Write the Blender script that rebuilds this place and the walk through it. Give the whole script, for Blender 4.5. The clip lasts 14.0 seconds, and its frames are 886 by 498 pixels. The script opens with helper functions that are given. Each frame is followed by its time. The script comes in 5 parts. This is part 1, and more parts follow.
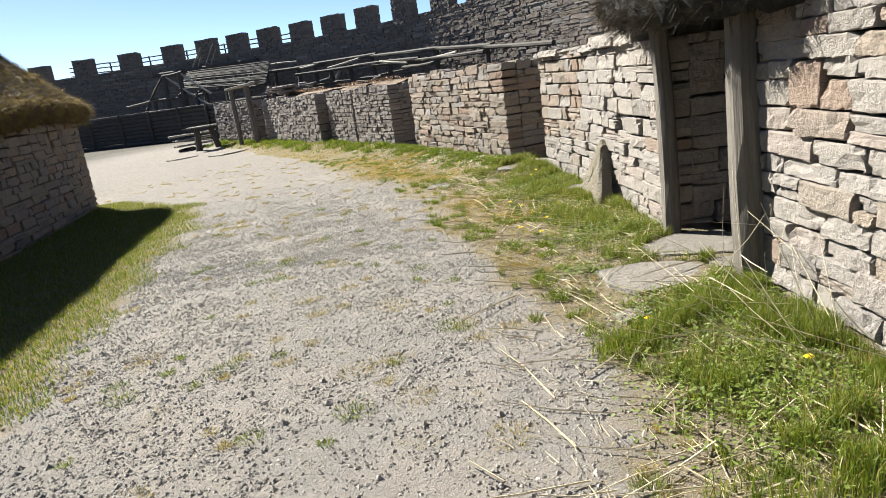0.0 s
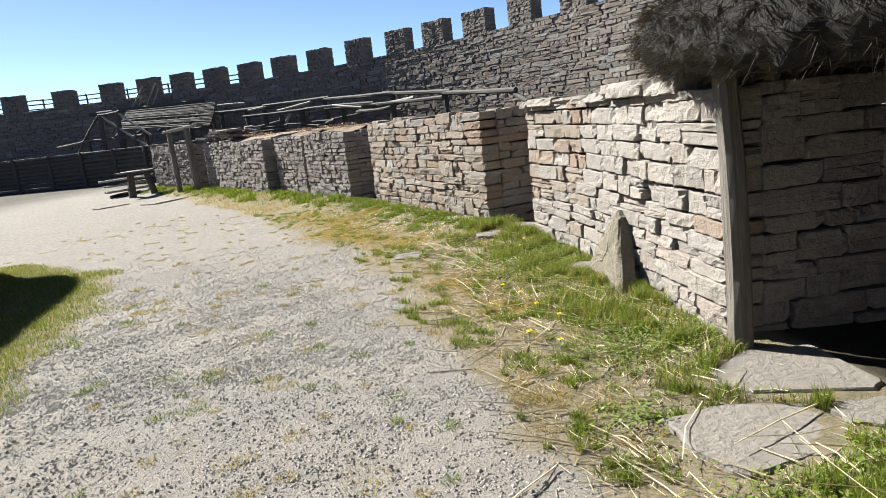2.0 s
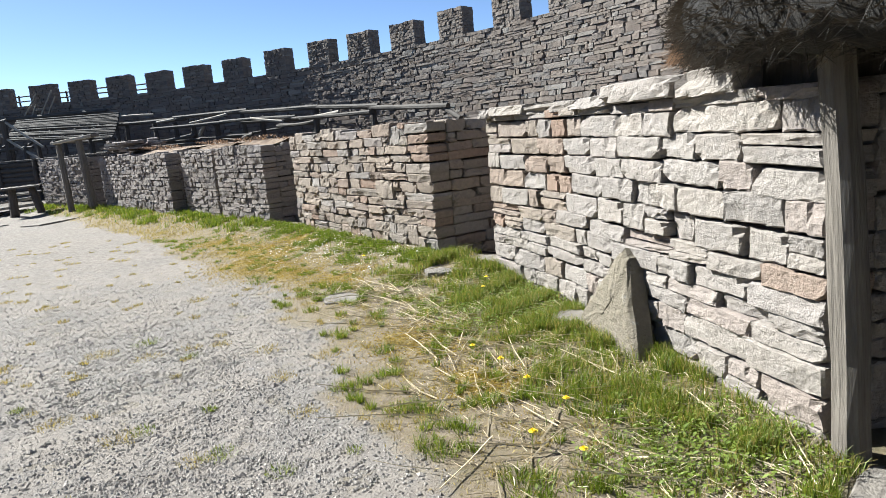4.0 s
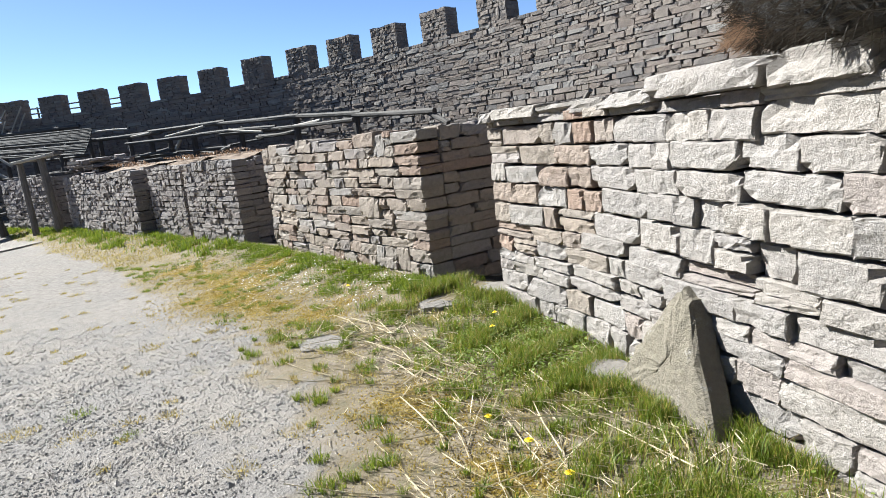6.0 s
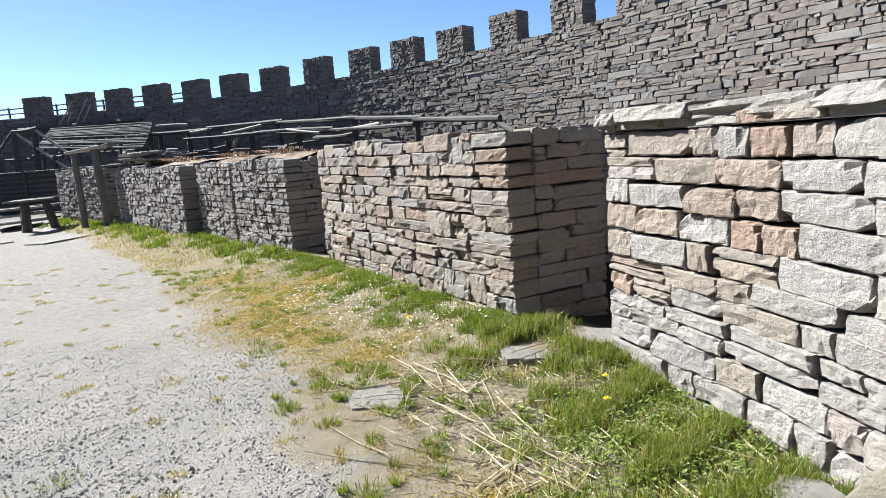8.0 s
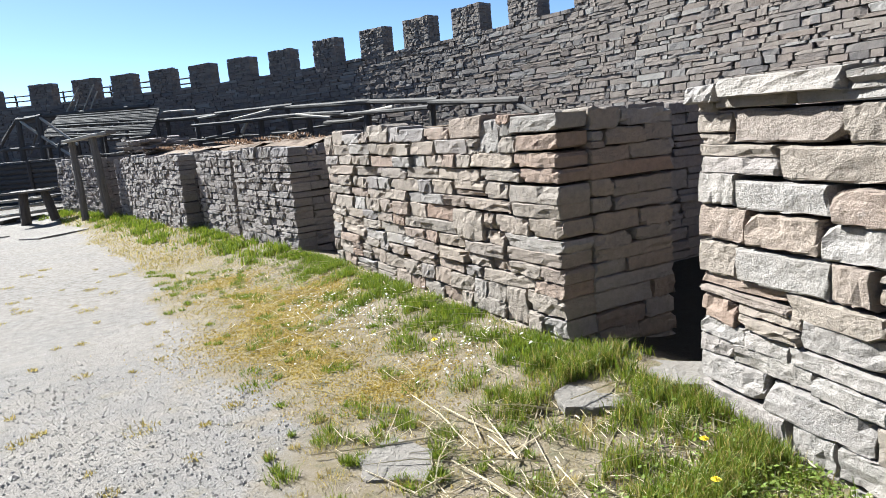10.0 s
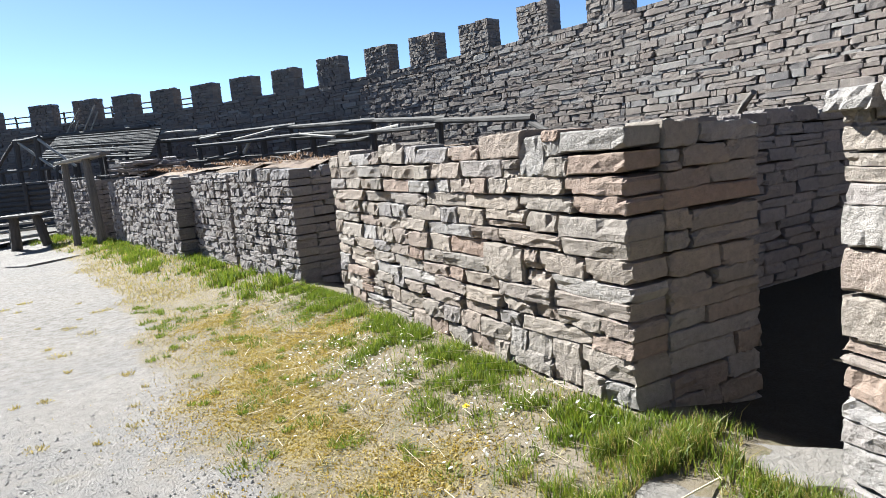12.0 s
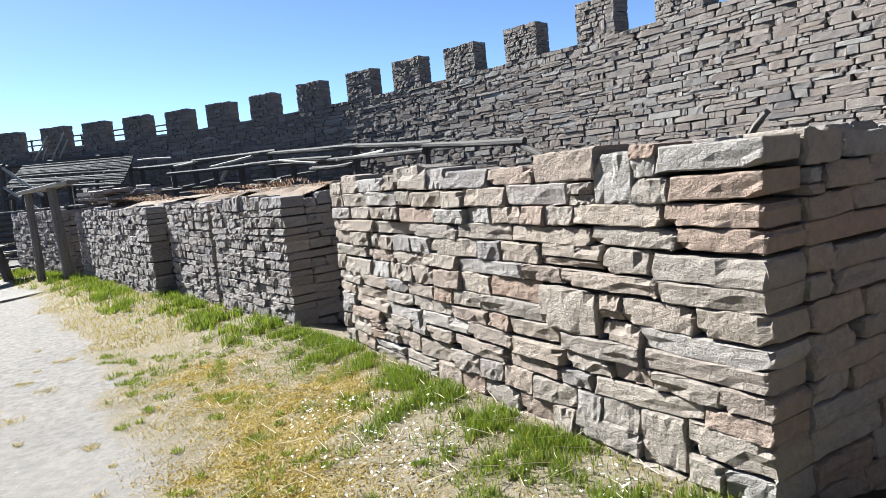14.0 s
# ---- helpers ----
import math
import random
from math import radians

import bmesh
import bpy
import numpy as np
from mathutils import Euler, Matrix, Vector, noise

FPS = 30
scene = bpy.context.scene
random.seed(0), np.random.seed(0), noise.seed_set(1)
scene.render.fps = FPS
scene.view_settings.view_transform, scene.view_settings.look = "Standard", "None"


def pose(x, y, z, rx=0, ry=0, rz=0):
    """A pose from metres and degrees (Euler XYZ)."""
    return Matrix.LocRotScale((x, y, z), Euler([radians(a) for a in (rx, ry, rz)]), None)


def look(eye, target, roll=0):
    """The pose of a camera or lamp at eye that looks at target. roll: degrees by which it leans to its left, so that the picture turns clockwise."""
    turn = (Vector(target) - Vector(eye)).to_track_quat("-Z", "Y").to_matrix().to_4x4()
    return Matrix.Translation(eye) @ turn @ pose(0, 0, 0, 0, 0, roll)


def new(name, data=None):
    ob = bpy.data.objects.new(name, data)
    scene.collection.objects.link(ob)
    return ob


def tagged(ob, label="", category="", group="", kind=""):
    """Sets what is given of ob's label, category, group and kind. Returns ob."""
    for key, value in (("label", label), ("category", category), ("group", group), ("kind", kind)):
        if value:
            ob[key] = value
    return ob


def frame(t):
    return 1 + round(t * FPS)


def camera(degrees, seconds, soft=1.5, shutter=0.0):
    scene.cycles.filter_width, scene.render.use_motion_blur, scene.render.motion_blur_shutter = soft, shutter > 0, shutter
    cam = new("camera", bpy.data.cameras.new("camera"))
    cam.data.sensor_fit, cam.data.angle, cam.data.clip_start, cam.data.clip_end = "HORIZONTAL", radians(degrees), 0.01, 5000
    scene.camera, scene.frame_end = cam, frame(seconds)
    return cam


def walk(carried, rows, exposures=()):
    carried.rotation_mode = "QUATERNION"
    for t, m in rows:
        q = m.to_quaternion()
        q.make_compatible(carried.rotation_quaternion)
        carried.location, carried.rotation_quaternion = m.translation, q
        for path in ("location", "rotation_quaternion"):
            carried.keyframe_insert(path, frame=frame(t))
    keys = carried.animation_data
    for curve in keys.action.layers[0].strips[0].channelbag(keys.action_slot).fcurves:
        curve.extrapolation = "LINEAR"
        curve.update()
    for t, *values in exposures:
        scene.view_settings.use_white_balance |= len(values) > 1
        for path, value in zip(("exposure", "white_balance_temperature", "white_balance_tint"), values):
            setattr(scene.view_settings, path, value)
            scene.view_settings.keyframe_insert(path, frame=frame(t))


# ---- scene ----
cam = camera(67.8, 14.0, soft=0.9)
METRES, EYE, TILT, LEAN, TURN = 8.8, 1.55, -5.0, 0.0, 0.0
ROWS = [
    (0.0, 0.0, 0.0, 0.0, -1.28, -9.71, 7.51),
    (0.5, -0.0003, 0.0512, 0.0067, 0.11, -7.12, 7.39),
    (1.0, -0.0076, 0.0959, 0.0095, -4.32, -6.42, 6.76),
    (1.5, -0.0212, 0.1389, 0.0155, -8.33, -7.14, 7.55),
    (2.0, -0.0185, 0.186, 0.0267, -5.55, -6.57, 6.73),
    (4.5, -0.0263, 0.3933, 0.0363, -13.17, -5.17, 6.02),
    (5.0, -0.0381, 0.4226, 0.0448, -12.2, -4.29, 5.04),
    (5.5, -0.0209, 0.4533, 0.0417, -9.05, -4.36, 7.05),
    (6.0, -0.0035, 0.4787, 0.0471, -13.44, -5.45, 7.96),
    (6.5, -0.0082, 0.5111, 0.047, -17.03, -6.37, 5.85),
    (7.0, -0.0167, 0.5466, 0.0519, -17.3, -6.36, 3.46),
    (7.5, -0.0095, 0.5855, 0.0533, -9.82, -4.03, 4.79),
    (10.0, -0.0004, 0.7355, 0.0683, -7.82, -5.44, 5.55),
    (10.5, -0.0141, 0.7649, 0.0726, -5.97, -4.14, 6.98),
    (11.0, -0.0275, 0.7829, 0.0715, -5.69, -5.16, 5.89),
    (11.5, -0.0151, 0.8169, 0.0776, -6.17, -4.46, 6.45),
    (12.0, -0.0052, 0.8343, 0.0783, -7.53, -3.79, 5.85),
    (12.5, -0.0181, 0.8674, 0.0828, -8.08, -2.29, 6.31),
    (13.0, -0.0339, 0.883, 0.0791, -7.24, -4.97, 5.59),
    (13.5, -0.042, 0.9096, 0.0872, -9.29, -2.54, 6.89),
    (14.0, -0.0331, 0.9356, 0.088, -9.6, -1.75, 6.46),
]
walk(cam, [(t, pose(0, 0, EYE, TILT, LEAN, TURN) @ pose(METRES * x, METRES * y, METRES * z, 90 + pitch, roll, yaw)) for t, x, y, z, yaw, pitch, roll in ROWS], exposures=[(0.0, 1.88, 6450, 6), (5.0, 1.95, 5930, 6), (14.0, 2.2, 5780, 6)])

# ---- light ----
SUN_AZ = Vector((-0.72, 0.70, 0.0)).normalized()
SUN_EL = radians(37.5)
world = bpy.data.worlds.new("sky")
scene.world = world
world.use_nodes = True
wn = world.node_tree
sky = wn.nodes.new("ShaderNodeTexSky")
sky.sky_type, sky.sun_disc = "NISHITA", False
sky.sun_elevation = SUN_EL
sky.sun_rotation = math.atan2(SUN_AZ.x, SUN_AZ.y)
sky.air_density, sky.dust_density, sky.ozone_density = 0.42, 0.10, 1.0
wn.links.new(sky.outputs[0], wn.nodes["Background"].inputs[0])
wn.nodes["Background"].inputs[1].default_value = 0.05
sun = new("sun", bpy.data.lights.new("sun", "SUN"))
sun.data.energy, sun.data.angle, sun.data.color = 5.0, radians(0.55), (1.0, 0.95, 0.87)
sun_dir = Vector((SUN_AZ.x * math.cos(SUN_EL), SUN_AZ.y * math.cos(SUN_EL), math.sin(SUN_EL)))
sun.matrix_world = look(sun_dir * 60, (0, 0, 0))


# ---- materials ----
def nodes_of(name):
    m = bpy.data.materials.new(name)
    m.use_nodes = True
    nt = m.node_tree
    return m, nt, nt.nodes["Principled BSDF"]


def add(nt, kind, **inputs):
    n = nt.nodes.new(kind)
    for key, value in inputs.items():
        n.inputs[key.replace("_", " ")].default_value = value
    return n


def tex_noise(nt, coord, scale, detail=4.0, rough=0.6):
    n = add(nt, "ShaderNodeTexNoise", Scale=scale, Detail=detail, Roughness=rough)
    nt.links.new(coord, n.inputs["Vector"])
    return n.outputs["Fac"]


def ramp(nt, fac, stops):
    r = nt.nodes.new("ShaderNodeValToRGB")
    while len(r.color_ramp.elements) < len(stops):
        r.color_ramp.elements.new(0.5)
    for e, (pos, col) in zip(r.color_ramp.elements, stops):
        e.position, e.color = pos, (*col, 1)
    nt.links.new(fac, r.inputs[0])
    return r.outputs[0]


def mix(nt, fac, a, b, blend="MIX"):
    n = nt.nodes.new("ShaderNodeMix")
    n.data_type, n.blend_type = "RGBA", blend
    for sock, v in ((n.inputs[0], fac), (n.inputs[6], a), (n.inputs[7], b)):
        if isinstance(v, (int, float)):
            sock.default_value = v
        elif isinstance(v, tuple):
            sock.default_value = (*v, 1)
        else:
            nt.links.new(v, sock)
    return n.outputs[2]


def bump(nt, bsdf, height, strength, distance):
    b = add(nt, "ShaderNodeBump", Strength=strength, Distance=distance)
    nt.links.new(height, b.inputs["Height"])
    nt.links.new(b.outputs[0], bsdf.inputs["Normal"])
    return b


def math_node(nt, op, a, b):
    n = nt.nodes.new("ShaderNodeMath")
    n.operation = op
    for sock, v in ((n.inputs[0], a), (n.inputs[1], b)):
        if isinstance(v, (int, float)):
            sock.default_value = v
        else:
            nt.links.new(v, sock)
    return n.outputs[0]


def world_coord(nt):
    return nt.nodes.new("ShaderNodeNewGeometry").outputs["Position"]


def stone_material(name, tones, island=False, lichen=0.25):
    """Split limestone: one tone per stone, blotches, pits and a rough broken face."""
    m, nt, bsdf = nodes_of(name)
    pos = world_coord(nt)
    if island:
        rnd = nt.nodes.new("ShaderNodeNewGeometry").outputs["Random Per Island"]
    else:
        rnd = nt.nodes.new("ShaderNodeObjectInfo").outputs["Random"]
    n = len(tones)
    base = ramp(nt, rnd, [(i / max(n - 1, 1), c) for i, c in enumerate(tones)])
    big = tex_noise(nt, pos, 5.0, 3.0)
    mid = tex_noise(nt, pos, 24.0, 5.0, 0.65)
    fine = tex_noise(nt, pos, 140.0, 3.0, 0.7)
    c = mix(nt, 0.55, base, ramp(nt, mid, [(0.3, (0.40, 0.375, 0.36)), (0.7, (0.70, 0.66, 0.635))]), "OVERLAY")
    c = mix(nt, ramp(nt, big, [(0.45, (0, 0, 0)), (0.7, (0.5, 0.5, 0.5))]), c, mix(nt, 0.4, c, (0.27, 0.23, 0.19)))
    c = mix(nt, ramp(nt, tex_noise(nt, pos, 9.0, 6.0, 0.75), [(0.6, (0, 0, 0)), (0.68, (lichen, lichen, lichen))]), c, (0.30, 0.29, 0.27))
    c = mix(nt, ramp(nt, fine, [(0.3, (0.55, 0.55, 0.55)), (0.45, (0, 0, 0))]), c, (0.16, 0.14, 0.12))
    nt.links.new(c, bsdf.inputs["Base Color"])
    bsdf.inputs["Roughness"].default_value = 0.92
    bsdf.inputs["Specular IOR Level"].default_value = 0.2
    layered = nt.nodes.new("ShaderNodeMapping")
    layered.inputs["Scale"].default_value = (1, 1, 1.35)
    nt.links.new(pos, layered.inputs["Vector"])
    h = math_node(nt, "ADD", math_node(nt, "MULTIPLY", tex_noise(nt, layered.outputs[0], 9.0, 8.0, 0.6), 0.8), math_node(nt, "MULTIPLY", fine, 0.16))
    h = math_node(nt, "ADD", h, math_node(nt, "MULTIPLY", tex_noise(nt, layered.outputs[0], 26.0, 7.0, 0.68), 0.9))
    bump(nt, bsdf, h, 1.0, 0.026)
    return m


def wood_material(name, dark, light, scale=1.0):
    """Weathered grey timber with cracks along the grain (object z)."""
    m, nt, bsdf = nodes_of(name)
    co = nt.nodes.new("ShaderNodeTexCoord").outputs["Object"]
    mp = nt.nodes.new("ShaderNodeMapping")
    mp.inputs["Scale"].default_value = (40 * scale, 40 * scale, 2.2 * scale)
    nt.links.new(co, mp.inputs["Vector"])
    grain = tex_noise(nt, mp.outputs[0], 1.0, 6.0, 0.7)
    blot = tex_noise(nt, co, 6.0, 3.0)
    c = mix(nt, math_node(nt, "MULTIPLY", blot, 0.6), ramp(nt, grain, [(0.3, dark), (0.7, light)]), dark)
    nt.links.new(c, bsdf.inputs["Base Color"])
    bsdf.inputs["Roughness"].default_value = 0.85
    bump(nt, bsdf, grain, 0.8, 0.02)
    return m


def thatch_material(name, straw, moss, moss_amount):
    m, nt, bsdf = nodes_of(name)
    pos = world_coord(nt)
    mp = nt.nodes.new("ShaderNodeMapping")
    mp.inputs["Scale"].default_value = (14, 120, 14)
    nt.links.new(pos, mp.inputs["Vector"])
    reed = tex_noise(nt, mp.outputs[0], 1.0, 4.0, 0.7)
    c = ramp(nt, reed, [(0.25, tuple(v * 0.25 for v in straw)), (0.7, straw)])
    patch = tex_noise(nt, pos, 3.0, 6.0, 0.7)
    c = mix(nt, ramp(nt, patch, [(moss_amount, (0, 0, 0)), (moss_amount + 0.1, (0.9, 0.9, 0.9))]), c, moss)
    nt.links.new(c, bsdf.inputs["Base Color"])
    bsdf.inputs["Roughness"].default_value = 0.95
    bump(nt, bsdf, math_node(nt, "ADD", reed, patch), 1.0, 0.05)
    return m


def plain_material(name, a, b, scale=8.0, rough=0.9, height=0.02):
    m, nt, bsdf = nodes_of(name)
    pos = world_coord(nt)
    n1 = tex_noise(nt, pos, scale, 6.0, 0.65)
    nt.links.new(ramp(nt, n1, [(0.3, a), (0.7, b)]), bsdf.inputs["Base Color"])
    bsdf.inputs["Roughness"].default_value = rough
    bump(nt, bsdf, tex_noise(nt, pos, scale * 4, 5.0, 0.7), 0.7, height)
    return m


def blade_material(name, tones):
    m, nt, bsdf = nodes_of(name)
    rnd = nt.nodes.new("ShaderNodeNewGeometry").outputs["Random Per Island"]
    n = len(tones)
    col = ramp(nt, rnd, [(i / (n - 1), c) for i, c in enumerate(tones)])
    patch = tex_noise(nt, world_coord(nt), 1.7, 4.0)
    col = mix(nt, math_node(nt, "MULTIPLY", patch, 0.5), col, tones[-1])
    nt.links.new(col, bsdf.inputs["Base Color"])
    bsdf.inputs["Roughness"].default_value = 0.55
    tr = nt.nodes.new("ShaderNodeBsdfTranslucent")
    nt.links.new(col, tr.inputs[0])
    ms = nt.nodes.new("ShaderNodeMixShader")
    ms.inputs[0].default_value = 0.4
    nt.links.new(bsdf.outputs[0], ms.inputs[1])
    nt.links.new(tr.outputs[0], ms.inputs[2])
    nt.links.new(ms.outputs[0], nt.nodes["Material Output"].inputs[0])
    return m


PALE = [(0.226, 0.212, 0.194), (0.262, 0.248, 0.232), (0.209, 0.197, 0.185), (0.271, 0.252, 0.228), (0.235, 0.221, 0.209), (0.245, 0.213, 0.192)]
PINK = [(0.225, 0.184, 0.150), (0.238, 0.209, 0.176), (0.216, 0.191, 0.163), (0.240, 0.203, 0.165), (0.213, 0.194, 0.170), (0.222, 0.162, 0.125), (0.203, 0.182, 0.160)]
GREY = [(0.175, 0.161, 0.154), (0.216, 0.201, 0.186), (0.190, 0.171, 0.159), (0.236, 0.216, 0.202), (0.170, 0.161, 0.159), (0.201, 0.175, 0.159)]
stone_pale = stone_material("pale_limestone", PALE)
stone_pink = stone_material("pinkish_limestone", PINK)
stone_ochre = stone_material("ochre_limestone", [(0.36, 0.23, 0.11), (0.34, 0.22, 0.11)])
stone_grey = stone_material("grey_limestone", GREY, lichen=0.5)
stone_ring = stone_material("ring_limestone", [(c[0] * 0.78, c[1] * 0.74, c[2] * 0.69) for c in GREY] + [(0.145, 0.123, 0.107), (0.216, 0.207, 0.192), (0.099, 0.092, 0.090), (0.186, 0.167, 0.148)], island=True, lichen=0.5)
stone_ring_single = stone_material("ring_limestone_block", [(c[0] * 0.78, c[1] * 0.74, c[2] * 0.69) for c in GREY] + [(0.145, 0.123, 0.107), (0.216, 0.207, 0.192), (0.099, 0.092, 0.090), (0.186, 0.167, 0.148)], lichen=0.5)
slab_stone = stone_material("trodden_slab", [(0.156, 0.147, 0.132), (0.185, 0.174, 0.156)], lichen=0.4)
rough_stone = stone_material("rough_grey_stone", [(0.133, 0.121, 0.092), (0.148, 0.135, 0.106)], lichen=0.6)
# wall rubble, its colour set dark so the open joints look shaded
core_fill = plain_material("joint_shade_core", (0.030, 0.027, 0.024), (0.072, 0.063, 0.054), 14.0)
old_wood = wood_material("weathered_timber", (0.075, 0.064, 0.053), (0.203, 0.180, 0.150))
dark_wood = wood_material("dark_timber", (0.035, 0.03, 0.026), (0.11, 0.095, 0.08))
pale_wood = wood_material("fresh_split_timber", (0.247, 0.217, 0.173), (0.465, 0.427, 0.360))
thatch_dark = thatch_material("near_black_thatch", (0.018, 0.014, 0.010), (0.012, 0.010, 0.007), 0.55)
thatch_moss = thatch_material("mossy_thatch", (0.170, 0.102, 0.043), (0.204, 0.153, 0.025), 0.45)
soil_top = plain_material("dry_earth_fill", (0.124, 0.081, 0.053), (0.223, 0.161, 0.105), 5.0, 0.95, 0.03)
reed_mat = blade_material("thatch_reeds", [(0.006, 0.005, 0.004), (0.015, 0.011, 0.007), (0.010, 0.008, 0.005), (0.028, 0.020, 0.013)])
moss_reed_mat = blade_material("mossy_thatch_reeds", [(0.06, 0.04, 0.02), (0.18, 0.13, 0.035), (0.12, 0.085, 0.03), (0.24, 0.17, 0.06)])
frayed_mat = blade_material("frayed_reeds", [(0.05, 0.03, 0.02), (0.22, 0.13, 0.075), (0.11, 0.07, 0.045), (0.28, 0.18, 0.115)])
straw_mat = plain_material("dry_straw", (0.469, 0.384, 0.246), (0.703, 0.619, 0.447), 9.0, 0.6, 0.002)
grass_mat = blade_material("meadow_grass", [(0.041, 0.073, 0.005), (0.143, 0.195, 0.015), (0.071, 0.115, 0.008), (0.247, 0.254, 0.029), (0.105, 0.147, 0.011)])
moss_mat = blade_material("ochre_moss", [(0.304, 0.200, 0.022), (0.376, 0.269, 0.043), (0.239, 0.179, 0.024), (0.332, 0.235, 0.034)])
dry_grass_mat = blade_material("yellowed_grass", [(0.290, 0.218, 0.059), (0.356, 0.277, 0.092), (0.210, 0.191, 0.053), (0.317, 0.244, 0.072)])


# ---- plan ----
WALL_A = [(1.93, 5.50), (1.86, 8.20), (1.66, 9.50)]      # front of the pale house, doorway to gap
WALL_B = [(1.25, 10.40), (-0.26, 14.25)]
WALL_C = [(-0.75, 15.08), (-1.73, 16.82)]
WALL_C2 = [(-1.79, 16.94), (-2.60, 18.38)]
WALL_D = [(-2.93, 18.58), (-5.45, 23.05)]
WALL_E = [(-6.15, 23.95), (-8.10, 26.40)]
WALL_N = [(1.98, -4.0), (1.98, 4.02)]
FRONTS = [WALL_N, WALL_A, WALL_B, WALL_C, WALL_C2, WALL_D, WALL_E]
RING = (-28.0, 8.0, 40.0)
RING_TOP = 4.72


def dist_to_fronts(x, y):
    """Distance of points to the nearest house front, for numpy arrays."""
    best = np.full(np.shape(x), 1e9)
    chain = [p for w in FRONTS for p in w]
    for (ax, ay), (bx, by) in zip(chain, chain[1:]):
        dx, dy = bx - ax, by - ay
        s = np.clip(((x - ax) * dx + (y - ay) * dy) / (dx * dx + dy * dy), 0, 1)
        best = np.minimum(best, np.hypot(x - ax - s * dx, y - ay - s * dy))
    return best


def smooth(a, b, v):
    s = np.clip((v - a) / (b - a), 0, 1)
    return s * s * (3 - 2 * s)


def wave(x, y):
    """Cheap smooth noise for the lie of the land, about -1 to 1."""
    return (np.sin(1.7 * x + 0.6 * y + 1.3) + np.sin(0.9 * x - 1.9 * y) + np.sin(3.1 * x + 2.3 * y + 0.5) * 0.6 + np.sin(-2.2 * x + 4.1 * y + 2.0) * 0.5) / 3.1


def ground_z(x, y):
    d = dist_to_fronts(x, y)
    return 0.13 * smooth(1.1, 0.0, d) * smooth(8.4, 10.2, y) + 0.04 * smooth(1.1, 0.0, d) + 0.014 * wave(x, y) + 0.006 * wave(3.3 * x, 3.7 * y)


PATH_R = ([-4, 2.15, 3.4, 5.3, 8.7, 9.8, 11.4, 15.1, 19.4, 24, 30], [0.5, 0.42, 0.38, 0.05, -0.45, -0.65, -1.35, -2.8, -5.0, -7.5, -10])
PATH_L = ([-4, 4.2, 6.5, 9.0, 11.0, 12.5, 14.0, 30], [-2.2, -2.6, -2.9, -3.4, -4.0, -5.6, -9.0, -24.0])


def greenness(x, y):
    """0 on the trodden gravel, 1 on the grass banks."""
    r = np.interp(y, *PATH_R)
    le = np.interp(y, *PATH_L)
    n = 0.28 * wave(1.3 * x, 1.3 * y) + 0.18 * wave(4.1 * x + 2, 3.7 * y)
    return np.maximum(smooth(-0.25, 0.75, x - r + n), smooth(-0.2, 0.4, le - x + n))


MOSS = ((-0.85, 11.9, 0.5), (-0.75, 12.6, 0.45), (-0.4, 11.2, 0.4), (0.1, 10.5, 0.35), (-0.45, 13.1, 0.4), (-1.15, 13.5, 0.4), (-1.6, 14.4, 0.4), (0.75, 6.9, 0.3), (0.55, 7.9, 0.35))


def mossy(x, y):
    """1 in the middle of the ochre moss patches."""
    return np.clip(sum(np.exp(-((x - cx) ** 2 + (y - cy) ** 2) / (r * r)) for cx, cy, r in MOSS), 0, 1) * np.clip(0.75 + 0.5 * wave(4.7 * x, 4.1 * y + 3), 0, 1)


# ---- building helpers ----
def mesh_from(name, verts, faces, material, smooth_faces=False):
    me = bpy.data.meshes.new(name)
    me.from_pydata([tuple(v) for v in verts], [], faces)
    me.materials.append(material)
    if smooth_faces:
        me.polygons.foreach_set("use_smooth", [True] * len(me.polygons))
    me.update()
    return me


def mesh_tris(name, verts, tris, material, flat=False):
    """A large triangle mesh from numpy arrays."""
    me = bpy.data.meshes.new(name)
    me.vertices.add(len(verts))
    me.vertices.foreach_set("co", np.asarray(verts, dtype=np.float32).ravel())
    me.loops.add(len(tris) * 3)
    me.loops.foreach_set("vertex_index", np.asarray(tris, dtype=np.int32).ravel())
    me.polygons.add(len(tris))
    me.polygons.foreach_set("loop_start", np.arange(0, len(tris) * 3, 3, dtype=np.int32))
    me.materials.append(material)
    me.update(calc_edges=True)
    me.validate()
    me.polygons.foreach_set("use_smooth", np.full(len(me.polygons), not flat))
    return me


def child(name, me, parent, m=None, label=""):
    ob = new(name, me)
    ob.parent = parent
    if m is not None:
        ob.matrix_basis = m
    return tagged(ob, label)


def part(name, bm, material, parent, label="", m=None):
    me = bpy.data.meshes.new(name)
    bm.to_mesh(me)
    bm.free()
    me.materials.append(material)
    return child(name, me, parent, m, label)


